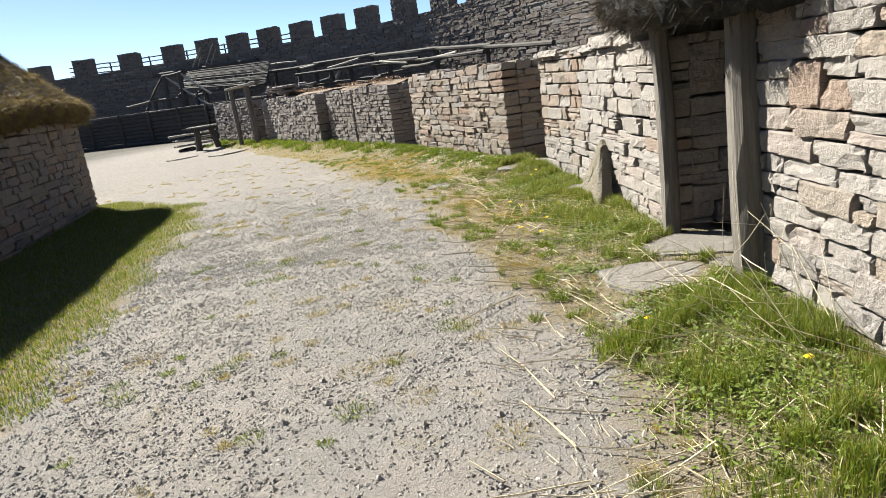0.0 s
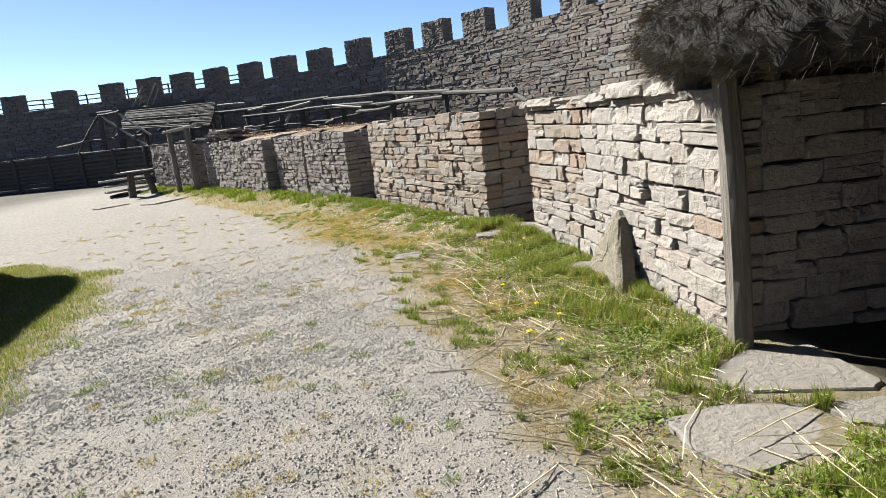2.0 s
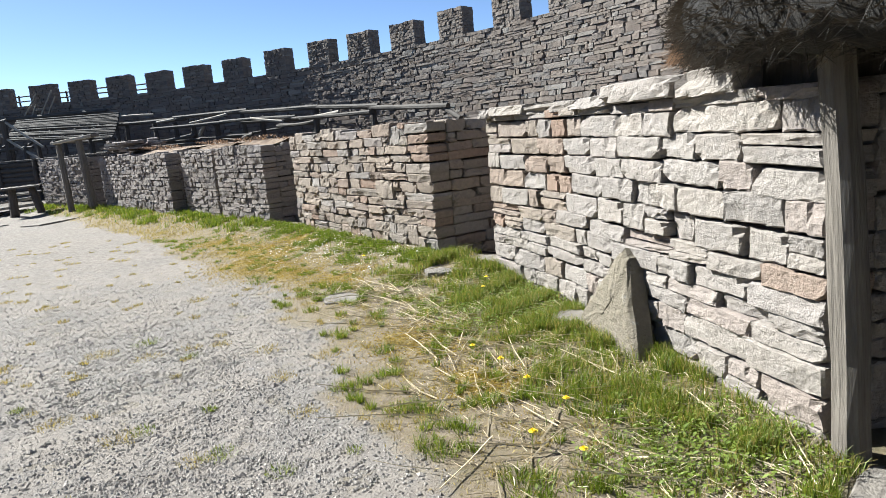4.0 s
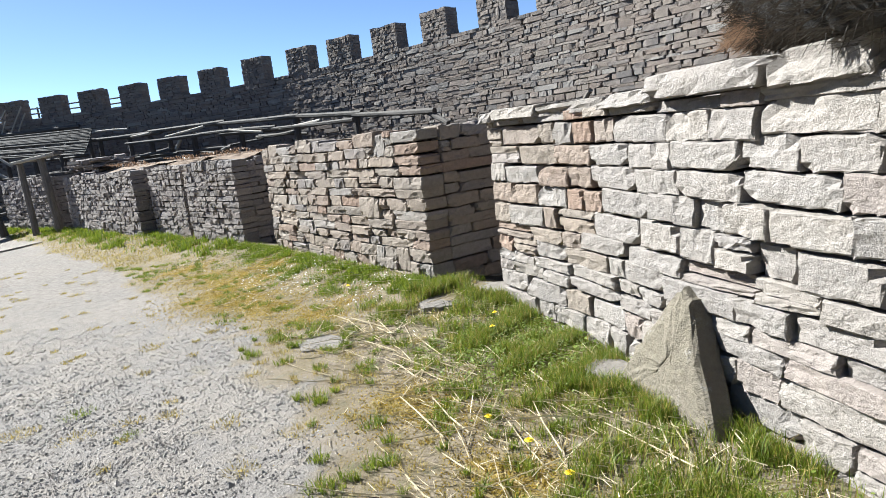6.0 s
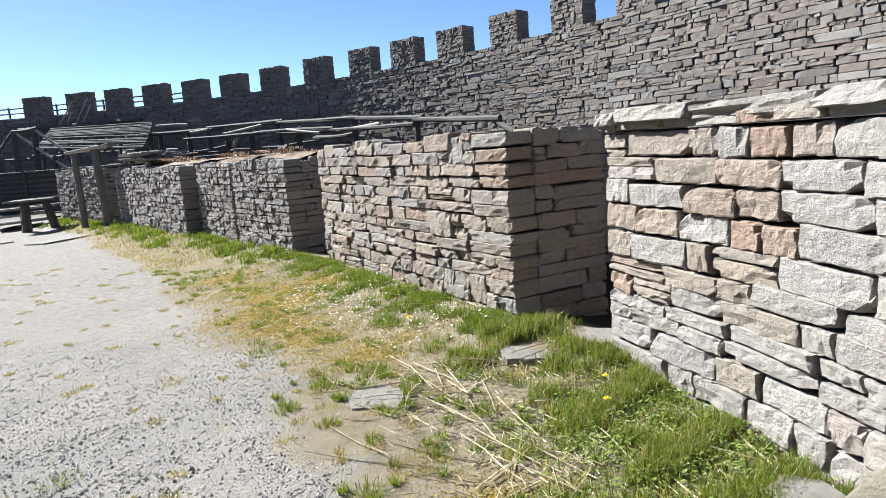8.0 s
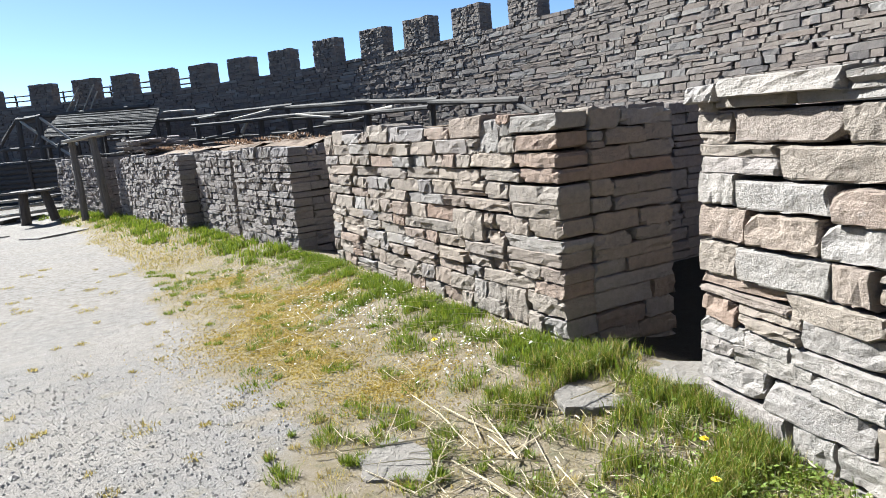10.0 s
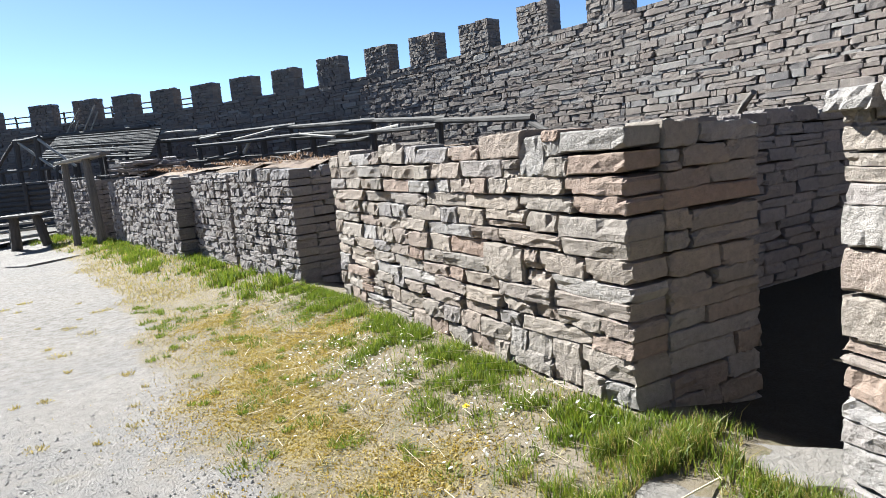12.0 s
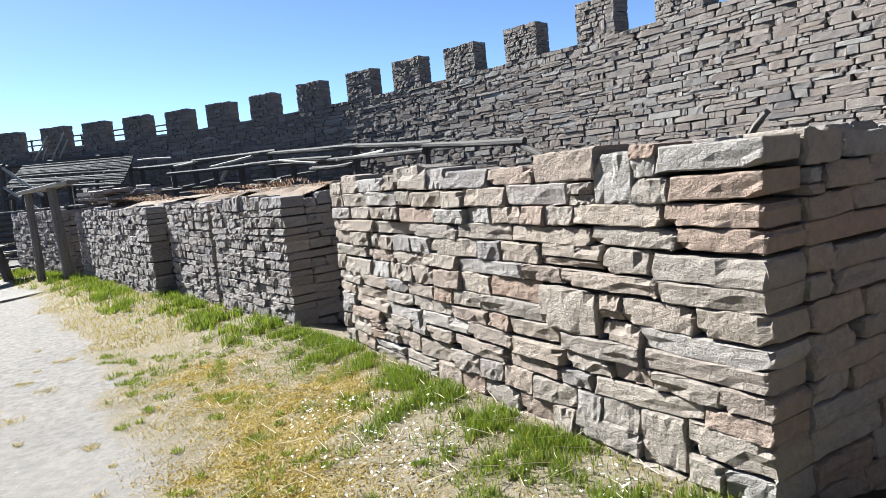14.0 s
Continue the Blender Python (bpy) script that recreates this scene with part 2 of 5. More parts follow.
def log_mesh(name, length, r0, r1, material, seed=0, bend=0.02, sides=8, rings=6, square=False):
    """A hand-hewn pole along z, tapering, slightly crooked, with closed ends."""
    rng = random.Random(seed)
    verts, faces = [], []
    if square:
        sides = 8
    ox, oy = rng.uniform(-bend, bend), rng.uniform(-bend, bend)
    for i in range(rings):
        k = i / (rings - 1)
        r = r0 + (r1 - r0) * k
        cx, cy = ox * math.sin(k * 3.1) * 2, oy * math.sin(k * 2.3 + 0.6) * 2
        for j in range(sides):
            a = 2 * math.pi * (j + 0.5) / sides
            rr = r * rng.uniform(0.93, 1.07)
            if square:
                px = max(-0.86, min(0.86, 1.25 * math.cos(a))) * rr
                py = max(-0.86, min(0.86, 1.25 * math.sin(a))) * rr
            else:
                px, py = rr * math.cos(a), rr * math.sin(a)
            verts.append((cx + px, cy + py, k * length + (rng.uniform(-0.01, 0.01) if i in (0, rings - 1) else 0)))
    for i in range(rings - 1):
        for j in range(sides):
            a, b = i * sides + j, i * sides + (j + 1) % sides
            faces.append((a, b, b + sides, a + sides))
    faces.append(tuple(range(sides))[::-1])
    faces.append(tuple(range((rings - 1) * sides, rings * sides)))
    return mesh_from(name, verts, faces, material)


def along(p, q):
    """The pose of a pole along z that runs from p to q, and its length."""
    p, q = Vector(p), Vector(q)
    d = q - p
    return Matrix.Translation(p) @ d.to_track_quat("Z", "Y").to_matrix().to_4x4(), d.length


def board_mesh(name, length, width, thick, material, seed=0):
    """A sawn board along z with uneven ends and soft arrises."""
    bm = bmesh.new()
    bmesh.ops.create_cube(bm, size=1.0)
    rng = random.Random(seed)
    for v in bm.verts:
        v.co = Vector((v.co.x * width, v.co.y * thick, (v.co.z + 0.5) * length))
        v.co += Vector((rng.uniform(-0.06, 0.06) * width, rng.uniform(-0.1, 0.1) * thick, rng.uniform(-0.015, 0.015)))
    bmesh.ops.bevel(bm, geom=bm.edges[:], offset=min(width, thick) * 0.12, segments=1, affect="EDGES")
    me = bpy.data.meshes.new(name)
    bm.to_mesh(me)
    bm.free()
    me.materials.append(material)
    return me


def stone_shape(seed, nx=9, nz=5):
    """Vertices and faces of a split block: x from -0.5 to 0.5, z from 0 to 1, broken front at y = 0, back at y = 1."""
    rng = random.Random(seed)
    verts, faces = [], []

    def ragged_line(n, low, high, step):
        v, out = rng.uniform(low, high), []
        for _ in range(n):
            v = min(high, max(low, v + rng.uniform(-step, step)))
            out.append(v)
        return out

    tilt, lean, belly = rng.uniform(-0.04, 0.04), rng.uniform(-0.045, 0.045), rng.uniform(-0.02, 0.01)
    tops, bots = ragged_line(nx + 1, -0.065, 0.025, 0.045), ragged_line(nx + 1, -0.03, 0.03, 0.03)
    left, right = ragged_line(nz + 1, -0.015, 0.03, 0.02), ragged_line(nz + 1, -0.03, 0.015, 0.02)
    broken = [rng.random() < 0.2 for _ in range(4)]  # corners knocked off
    spall = (rng.randrange(1, nx), rng.choice((1, nz - 1)), rng.uniform(0.03, 0.08)) if rng.random() < 0.5 else None
    u = [0.0, 0.025] + [0.025 + 0.95 * (i + rng.uniform(-0.25, 0.25)) / (nx - 2) for i in range(1, nx - 2)] + [0.975, 1.0]
    w = [0.0, 0.07] + [0.07 + 0.86 * (j + rng.uniform(-0.25, 0.25)) / (nz - 2) for j in range(1, nz - 2)] + [0.93, 1.0]
    for j in range(nz + 1):
        for i in range(nx + 1):
            x = -0.5 + left[j] + u[i] * (1 + right[j] - left[j])
            z = bots[i] + w[j] * (1 + tops[i] - bots[i])
            y = tilt * (u[i] - 0.5) * 2 + lean * (w[j] - 0.5) + belly * math.sin(math.pi * u[i]) * math.sin(math.pi * w[j])
            y += rng.uniform(-0.010, 0.010)
            side, flat = i in (0, nx), j in (0, nz)
            if side or flat:
                y += rng.uniform(0.0, 0.055) + (rng.uniform(0.05, 0.14) if rng.random() < 0.14 else 0)
            elif i in (1, nx - 1) or j in (1, nz - 1):
                y += rng.uniform(-0.02, 0.02)
            if spall and abs(i - spall[0]) <= 1 and abs(j - spall[1]) <= 1:
                y += spall[2]
            if broken[(i > nx / 2) + 2 * (j > nz / 2)] and (u[i] < 0.05 or u[i] > 0.95) and (w[j] < 0.15 or w[j] > 0.85):
                y += rng.uniform(0.06, 0.2)
                z += (0.5 - w[j]) * rng.uniform(0.1, 0.3)
                x += (0.5 - u[i]) * rng.uniform(0.02, 0.08)
            verts.append((x, y, z))
    idx = lambda i, j: j * (nx + 1) + i
    for j in range(nz):
        for i in range(nx):
            faces.append((idx(i, j), idx(i + 1, j), idx(i + 1, j + 1), idx(i, j + 1)))
    rim = [idx(i, 0) for i in range(nx + 1)] + [idx(nx, j) for j in range(1, nz + 1)] + [idx(i, nz) for i in range(nx - 1, -1, -1)] + [idx(0, j) for j in range(nz - 1, 0, -1)]
    start = len(verts)
    for k in rim:
        x, y, z = verts[k]
        verts.append((x * 0.97, 1.0, 0.5 + (z - 0.5) * 0.95))
    n = len(rim)
    for k in range(n):
        faces.append((rim[(k + 1) % n], rim[k], start + k, start + (k + 1) % n))
    faces.append(tuple(start + k for k in range(n))[::-1])
    return verts, faces


SHAPES = [stone_shape(s) for s in range(30)]
SHAPE_TRIS = []
for sv, sf in (stone_shape(s, 6, 3) for s in range(30)):
    tr = [(f[0], f[k], f[k + 1]) for f in sf for k in range(1, len(f) - 1)]
    SHAPE_TRIS.append((np.array(sv), np.array(tr)))
STONE_MESHES = {}


def stone_mesh(material, k):
    if (material.name, k) not in STONE_MESHES:
        me = mesh_from("stone", *SHAPES[k], material)
        STONE_MESHES[material.name, k] = me
    return STONE_MESHES[material.name, k]


def courses_for(height, rng, low=0.075, high=0.16):
    out, z = [], -0.06
    while z < height - 0.04:
        h = rng.uniform(low, high)
        if height - z - h < 0.06:
            h = height - z
        out.append((z, h))
        z += h
    return out


def lay_face(p, q, courses, rng, s_from=None, s_to=None, depth=None, lmin=0.16, lmax=0.48, ragged=0.0, line=None, tall=0.02, proud=0.014):
    """Poses of the stones that face the line p to q (or a longer plan line); the open side lies to the left. Some stones rise through two courses."""
    pts = line or [p, q]
    reach = [0.0]
    for a, b in zip(pts, pts[1:]):
        reach.append(reach[-1] + math.hypot(b[0] - a[0], b[1] - a[1]))
    xs, ys = [a[0] for a in pts], [a[1] for a in pts]
    length = reach[-1]
    taken = [[] for _ in courses]
    out = []
    for ci, (z, h) in enumerate(courses):
        s = s_from[ci] if s_from else 0.0
        end = s_to[ci] if s_to else length
        dep = depth[ci] if depth else 0.26
        drift, ph0 = rng.uniform(-0.018, 0.018), rng.uniform(0, 6)
        blocked = sorted(taken[ci])
        while s < end - 0.01:
            inside = [b for a, b in blocked if a - 0.005 <= s < b - 0.005]
            if inside:
                s = inside[0]
                continue
            limit = min([a for a, b in blocked if a > s] + [end])
            le = rng.uniform(lmin, lmax) * (1.15 if h < 0.1 else 0.95)
            if limit - s - le < lmin * 0.6:
                le = limit - s
            if le < 0.03:
                s += le
                continue
            mid = s + le / 2
            ax, ay = np.interp(s, reach, xs), np.interp(s, reach, ys)
            bx, by = np.interp(s + le, reach, xs), np.interp(s + le, reach, ys)
            ang = math.atan2(by - ay, bx - ax)
            gap = rng.uniform(0.004, 0.018)
            pieces = [(z, h)]
            edge = s < 0.02 or s + le > end - 0.02
            if ci + 1 < len(courses) and not edge and rng.random() < tall and le < lmax * 0.8:
                pieces = [(z, h + courses[ci + 1][1])]
                taken[ci + 1].append((s, s + le))
            elif h > 0.11 and rng.random() < 0.13:
                k = rng.uniform(0.35, 0.65)
                pieces = [(z, h * k), (z + h * k, h * (1 - k))]
            if not edge and 0 < ci < len(courses) - 1 and le < 0.3 and rng.random() < 0.003 and ci < len(courses) - 3:
                pieces = []  # a stone has fallen out
            for pz, ph in pieces:
                out_by = rng.uniform(-proud, proud) + (rng.uniform(-0.04, 0.0) if rng.random() < 0.08 else 0)
                if edge:
                    out_by *= 0.4
                top = ph - rng.uniform(-0.004, 0.008)
                if ragged and ci == len(courses) - 1:
                    top *= rng.uniform(1 - ragged, 1 + ragged)
                wob = 0.007 * math.sin(1.9 * (s + z * 3)) + 0.005 * math.sin(4.3 * s + ph0) + 0.5 * drift * (s / max(length, 1) - 0.5)
                m = Matrix.Translation(((ax + bx) / 2 - math.sin(ang) * out_by, (ay + by) / 2 + math.cos(ang) * out_by, pz + wob))
                m = m @ Matrix.Rotation(ang + math.pi, 4, "Z") @ Matrix.Rotation(radians(rng.uniform(-1.0, 1.0)), 4, "Y") @ Matrix.Rotation(radians(0 if edge else rng.uniform(-1.8, 1.8)), 4, "Z")
                out.append((m @ Matrix.Diagonal((le - gap, dep, top, 1)), rng.randrange(len(SHAPES))))
            s += le
    return out


def join_stones(name, laid, material):
    """Many laid stones as one mesh."""
    vs, ts, n = [], [], 0
    for m, k in laid:
        v, t = SHAPE_TRIS[k]
        a = np.array(m)
        vs.append(v @ a[:3, :3].T + a[:3, 3])
        ts.append(t + n)
        n += len(v)
    return mesh_tris(name, np.concatenate(vs), np.concatenate(ts), material, True)


def prism(name, outline, z0, z1, material, parent, label=""):
    """An upright solid over a plan outline (counter-clockwise)."""
    n = len(outline)
    verts = [(x, y, z0) for x, y in outline] + [(x, y, z1) for x, y in outline]
    faces = [(i, (i + 1) % n, n + (i + 1) % n, n + i) for i in range(n)] + [tuple(range(n))[::-1], tuple(range(n, 2 * n))]
    return child(name, mesh_from(name, verts, faces, material), parent, None, label)


def off(p, direction, dist):
    return (p[0] + direction[0] * dist, p[1] + direction[1] * dist)


def unit(p, q):
    d = Vector((q[0] - p[0], q[1] - p[1]))
    d.normalize()
    return (d.x, d.y)


STONE_QUEUE = []  # stones are made into objects last


def house_front(name, label, line, height, materials, seed, thick=1.0, jamb_near=True, jamb_far=True, jamb_len=None, low=0.075, high=0.16, lmin=0.16, lmax=0.48, ragged=0.25, top_fill=True, holes=()):
    """A drystone front: core of rubble, faced with laid stones, with quoins and jambs at its free ends."""
    rng = random.Random(seed)
    root = tagged(new(name), label, "stone wall", kind="structure")
    courses = courses_for(height, rng, low, high)
    laid = []
    laid += lay_face(None, None, courses, rng, lmin=lmin, lmax=lmax, ragged=ragged, line=line)
    u0, u1 = unit(line[0], line[1]), unit(line[-2], line[-1])
    n0, n1 = (u0[1], -u0[0]), (u1[1], -u1[0])  # into the wall
    jl = jamb_len or thick
    if jamb_near:
        a = line[0]
        b = off(a, n0, jl)
        laid += lay_face(b, a, courses, rng, s_to=[jl - 0.255] * len(courses), lmin=0.22, lmax=0.6, ragged=ragged, depth=[0.26] * len(courses))
    if jamb_far:
        a = line[-1]
        b = off(a, n1, jl)
        laid += lay_face(a, b, courses, rng, s_from=[0.255] * len(courses), lmin=0.22, lmax=0.6, ragged=ragged, depth=[0.26] * len(courses))
    # core
    outer = [off(line[0], n0, 0.17)] + [off(p, n1, 0.17) for p in line[1:-1]] + [off(line[-1], n1, 0.17)]
    outer[0] = off(outer[0], u0, 0.16)
    outer[-1] = off(outer[-1], u1, -0.16)
    inner = [off(off(line[-1], n1, thick), u1, -0.16)] + [off(p, n1, thick) for p in line[-2:0:-1]] + [off(off(line[0], n0, thick), u0, 0.16)]
    prism("core", (outer + inner)[::-1], -0.05, height - 0.07, core_fill, root, "rubble fill darkened to shade the joints")
    STONE_QUEUE.append((root, laid, materials))
    return root


# ---- ground ----
def steps(stops):
    out = []
    for a, b, s in stops:
        out += list(np.arange(a, b, s))
    out.append(stops[-1][1])
    return np.array(out)


gx = steps([(-600, -60, 60), (-60, -12, 4), (-12, -5, 0.5), (-5, 3.5, 0.06), (3.5, 8, 0.5), (8, 60, 4), (60, 600, 60)])
gy = steps([(-600, -40, 60), (-40, -4, 3), (-4, 1, 0.3), (1, 16, 0.06), (16, 28, 0.2), (28, 60, 4), (60, 600, 60)])
GX, GY = np.meshgrid(gx, gy)
near = (np.abs(GX) < 30) & (np.abs(GY) < 50)
rngn = np.random.default_rng(3)
GZ = np.where(near, ground_z(GX, GY), 0.0) + np.where((GX > -5) & (GX < 3.5) & (GY > 1) & (GY < 16), rngn.normal(0, 0.0022, GX.shape), 0)
nxg, nyg = len(gx), len(gy)
gi = np.arange(nxg * nyg).reshape(nyg, nxg)
quads = np.stack([gi[:-1, :-1], gi[:-1, 1:], gi[1:, 1:], gi[1:, :-1]], -1).reshape(-1, 4)
tris = np.concatenate([quads[:, [0, 1, 2]], quads[:, [0, 2, 3]]])


def ground_material():
    m, nt, bsdf = nodes_of("gravel_and_turf")
    pos = world_coord(nt)
    at = nt.nodes.new("ShaderNodeAttribute")
    at.attribute_name = "green"
    n_big = tex_noise(nt, pos, 0.8, 5.0)
    n_mid = tex_noise(nt, pos, 5.0, 6.0, 0.7)
    n_fine = tex_noise(nt, pos, 60.0, 5.0, 0.75)
    n_grit = tex_noise(nt, pos, 170.0, 3.0, 0.8)
    grains = ramp(nt, n_grit, [(0.34, (0.102, 0.096, 0.089)), (0.5, (0.218, 0.201, 0.185)), (0.66, (0.315, 0.294, 0.268))])
    grains = mix(nt, 0.4, grains, ramp(nt, n_fine, [(0.35, (0.157, 0.145, 0.133)), (0.65, (0.285, 0.263, 0.242))]))
    dust = ramp(nt, n_fine, [(0.3, (0.218, 0.195, 0.172)), (0.7, (0.275, 0.250, 0.222))])
    worn = ramp(nt, math_node(nt, "ADD", math_node(nt, "MULTIPLY", n_big, 0.62), math_node(nt, "MULTIPLY", n_mid, 0.38)), [(0.45, (0, 0, 0)), (0.54, (1, 1, 1))])
    gravel = mix(nt, worn, grains, dust)
    tracks = ramp(nt, tex_noise(nt, pos, 1.7, 4.0), [(0.4, (0.000, 0.000, 0.000)), (0.62, (0.182, 0.182, 0.182))])
    gravel = mix(nt, tracks, gravel, (0.188, 0.168, 0.152))
    weeds = ramp(nt, tex_noise(nt, pos, 2.6, 7.0, 0.72), [(0.585, (0, 0, 0)), (0.66, (0.484, 0.484, 0.484))])
    gravel = mix(nt, weeds, gravel, ramp(nt, n_fine, [(0.35, (0.133, 0.112, 0.054)), (0.65, (0.254, 0.218, 0.152))]))
    sep = nt.nodes.new("ShaderNodeSeparateXYZ")
    nt.links.new(pos, sep.inputs[0])
    further = nt.nodes.new("ShaderNodeMapRange")
    nt.links.new(sep.outputs["Y"], further.inputs[0])
    further.inputs[1].default_value, further.inputs[2].default_value = 9.0, 15.0
    crumbs = ramp(nt, tex_noise(nt, pos, 11.0, 6.0, 0.8), [(0.4, (0.102, 0.088, 0.073)), (0.5, (0.182, 0.161, 0.139)), (0.62, (0.254, 0.233, 0.208))])
    gravel = mix(nt, math_node(nt, "MULTIPLY", further.outputs[0], 0.65), gravel, crumbs)
    soil = ramp(nt, n_fine, [(0.3, (0.121, 0.098, 0.077)), (0.7, (0.235, 0.202, 0.167))])
    turf = ramp(nt, n_mid, [(0.36, (0.091, 0.091, 0.031)), (0.46, (0.175, 0.139, 0.061)), (0.6, (0.235, 0.194, 0.136))])
    turf = mix(nt, n_fine, turf, soil)
    am = nt.nodes.new("ShaderNodeAttribute")
    am.attribute_name = "moss"
    patch = math_node(nt, "ADD", am.outputs["Fac"], math_node(nt, "MULTIPLY", math_node(nt, "SUBTRACT", n_mid, 0.5), 1.2))
    turf = mix(nt, ramp(nt, patch, [(0.3, (0, 0, 0)), (0.6, (0.514, 0.514, 0.514))]), turf, ramp(nt, n_fine, [(0.3, (0.157, 0.108, 0.018)), (0.7, (0.303, 0.230, 0.054))]))
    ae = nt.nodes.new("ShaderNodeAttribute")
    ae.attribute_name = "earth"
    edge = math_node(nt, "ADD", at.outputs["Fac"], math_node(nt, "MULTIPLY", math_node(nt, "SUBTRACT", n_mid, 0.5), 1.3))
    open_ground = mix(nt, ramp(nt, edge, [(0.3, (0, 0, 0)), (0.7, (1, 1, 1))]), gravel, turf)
    # tone that paints shade behind the fronts and dims the rest of the yard
    shade_tone = ramp(nt, n_fine, [(0.3, (0.021, 0.018, 0.012)), (0.7, (0.052, 0.043, 0.032))])
    nt.links.new(mix(nt, ae.outputs["Fac"], open_ground, shade_tone), bsdf.inputs["Base Color"])
    bsdf.inputs["Roughness"].default_value = 0.95
    bsdf.inputs["Specular IOR Level"].default_value = 0.15
    h = math_node(nt, "ADD", math_node(nt, "MULTIPLY", n_grit, 0.5), n_fine)
    bump(nt, bsdf, h, 0.9, 0.02)
    return m


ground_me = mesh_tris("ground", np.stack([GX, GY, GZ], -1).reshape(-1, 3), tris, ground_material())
ga = ground_me.attributes.new("green", "FLOAT", "POINT")
ga.data.foreach_set("value", np.where(near, greenness(GX, GY), 0.9).ravel().astype(np.float32))
gm = ground_me.attributes.new("moss", "FLOAT", "POINT")
gm.data.foreach_set("value", np.where(near, mossy(GX, GY), 0.0).ravel().astype(np.float32))
# near-black ground: shade painted behind the house fronts, and a darkened yard that cuts bounce light
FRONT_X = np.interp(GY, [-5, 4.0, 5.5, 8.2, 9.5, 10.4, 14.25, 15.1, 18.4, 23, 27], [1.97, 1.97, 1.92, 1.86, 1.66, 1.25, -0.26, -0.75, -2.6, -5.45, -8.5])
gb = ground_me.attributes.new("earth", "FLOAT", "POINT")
BEHIND_SHADE = smooth(0.25, 0.45, GX - FRONT_X) * (GY > -5)
YARD_DARK = np.maximum(smooth(-13.0, -16.0, GX), np.maximum(smooth(31.0, 33.0, GY), smooth(-3.0, -6.0, GY)))
gb.data.foreach_set("value", np.maximum(BEHIND_SHADE, 0.85 * YARD_DARK).ravel().astype(np.float32))
ground_me.polygons.foreach_set("use_smooth", np.ones(len(ground_me.polygons), dtype=bool))
ground = tagged(new("ground", ground_me), "dusty grey gravel lane with grassy banks", "ground", kind="structure")

# ---- house fronts ----
def pale_or_pink(m, pick):
    p = m.translation
    return stone_pink if p.y > 7.9 and p.z > 0.55 and pick.random() < 0.8 or pick.random() < 0.03 else stone_pale


OCHRE_LAID = []


def pink_or_ochre(m, pick):
    p = m.translation
    if 1.8 < p.x < 2.2 and 1.1 < p.z < 1.27 and m.to_scale().x < 0.42 and not OCHRE_LAID:
        OCHRE_LAID.append(p)
        return stone_ochre
    r = pick.random()
    return stone_pink if r < 0.84 else stone_grey if r < 0.88 else stone_pale


wall_n = house_front("wall_1", "pale drystone limestone front of the thatched house", WALL_N, 2.35, [stone_pale, stone_pale, stone_pale, stone_pink], 11, thick=1.0, jamb_near=False, jamb_far=True, high=0.17, lmax=0.55, low=0.09)
wall_a = house_front("wall_2", "sunlit pale drystone limestone house front with flat cap stones", WALL_A, 1.62, pale_or_pink, 12, thick=1.0, low=0.085, high=0.185, lmin=0.2, lmax=0.6, ragged=0.1, jamb_len=1.6)
wall_b = house_front("wall_3", "beige and pinkish drystone house front with ragged top", WALL_B, 1.63, pink_or_ochre, 13, thick=1.0, low=0.085, high=0.15, lmin=0.18, lmax=0.6)
wall_c = house_front("wall_4", "grey drystone house front with earth-filled top", WALL_C, 1.52, [stone_grey], 14, thick=1.2, low=0.06, high=0.12, lmin=0.12, lmax=0.34)
wall_c2 = house_front("wall_7", "grey drystone house front with a straight upright joint", WALL_C2, 1.52, [stone_grey], 24, thick=1.2, low=0.06, high=0.12, lmin=0.12, lmax=0.34)
wall_d = house_front("wall_5", "grey drystone house front in grazing sunlight", WALL_D, 1.52, [stone_grey], 15, thick=1.2, low=0.06, high=0.12, lmin=0.12, lmax=0.34)
wall_e = house_front("wall_6", "grey drystone front beside the timber doorway", WALL_E, 1.58, [stone_grey], 16, thick=1.2, low=0.06, high=0.12, lmin=0.12, lmax=0.34)

# long flat cap slabs on the pale front
rng = random.Random(66)
s, caps = 0.55, []
while s < 3.95:
    le = min(rng.uniform(0.45, 0.95), 4.02 - s)
    k = 0 if s + le / 2 < 2.70 else 1
    a, b = Vector((*WALL_A[k], 0)), Vector((*WALL_A[k + 1], 0))
    d = (b - a).normalized()
    thick = rng.uniform(0.13, 0.18) if s < 1.6 else rng.uniform(0.065, 0.09)
    mid = a + d * (s + le / 2 - 2.70 * k) + Vector((-rng.uniform(0.02, 0.06), 0, 1.60 + rng.uniform(-0.01, 0.012)))
    m = Matrix.Translation(mid) @ Matrix.Rotation(math.atan2(d.y, d.x) + math.pi, 4, "Z") @ Matrix.Rotation(radians(rng.uniform(-1.2, 1.2)), 4, "Y")
    caps.append((m @ Matrix.Diagonal((le - 0.015, 0.5, thick, 1)), rng.randrange(len(SHAPES))))
    s += le
STONE_QUEUE.append((wall_a, caps, [stone_pale]))

# ---- ring wall ----
def ring_rise(a):
    """The wall top climbs a little towards the near side."""
    return float(np.interp(a, [20, 30, 56, 70], [0.15, 0.13, 0.0, -0.04]))


def ring_point(a, r=RING[2], z=0.0):
    a = radians(a)
    return Vector((RING[0] + r * math.cos(a), RING[1] + r * math.sin(a), z))


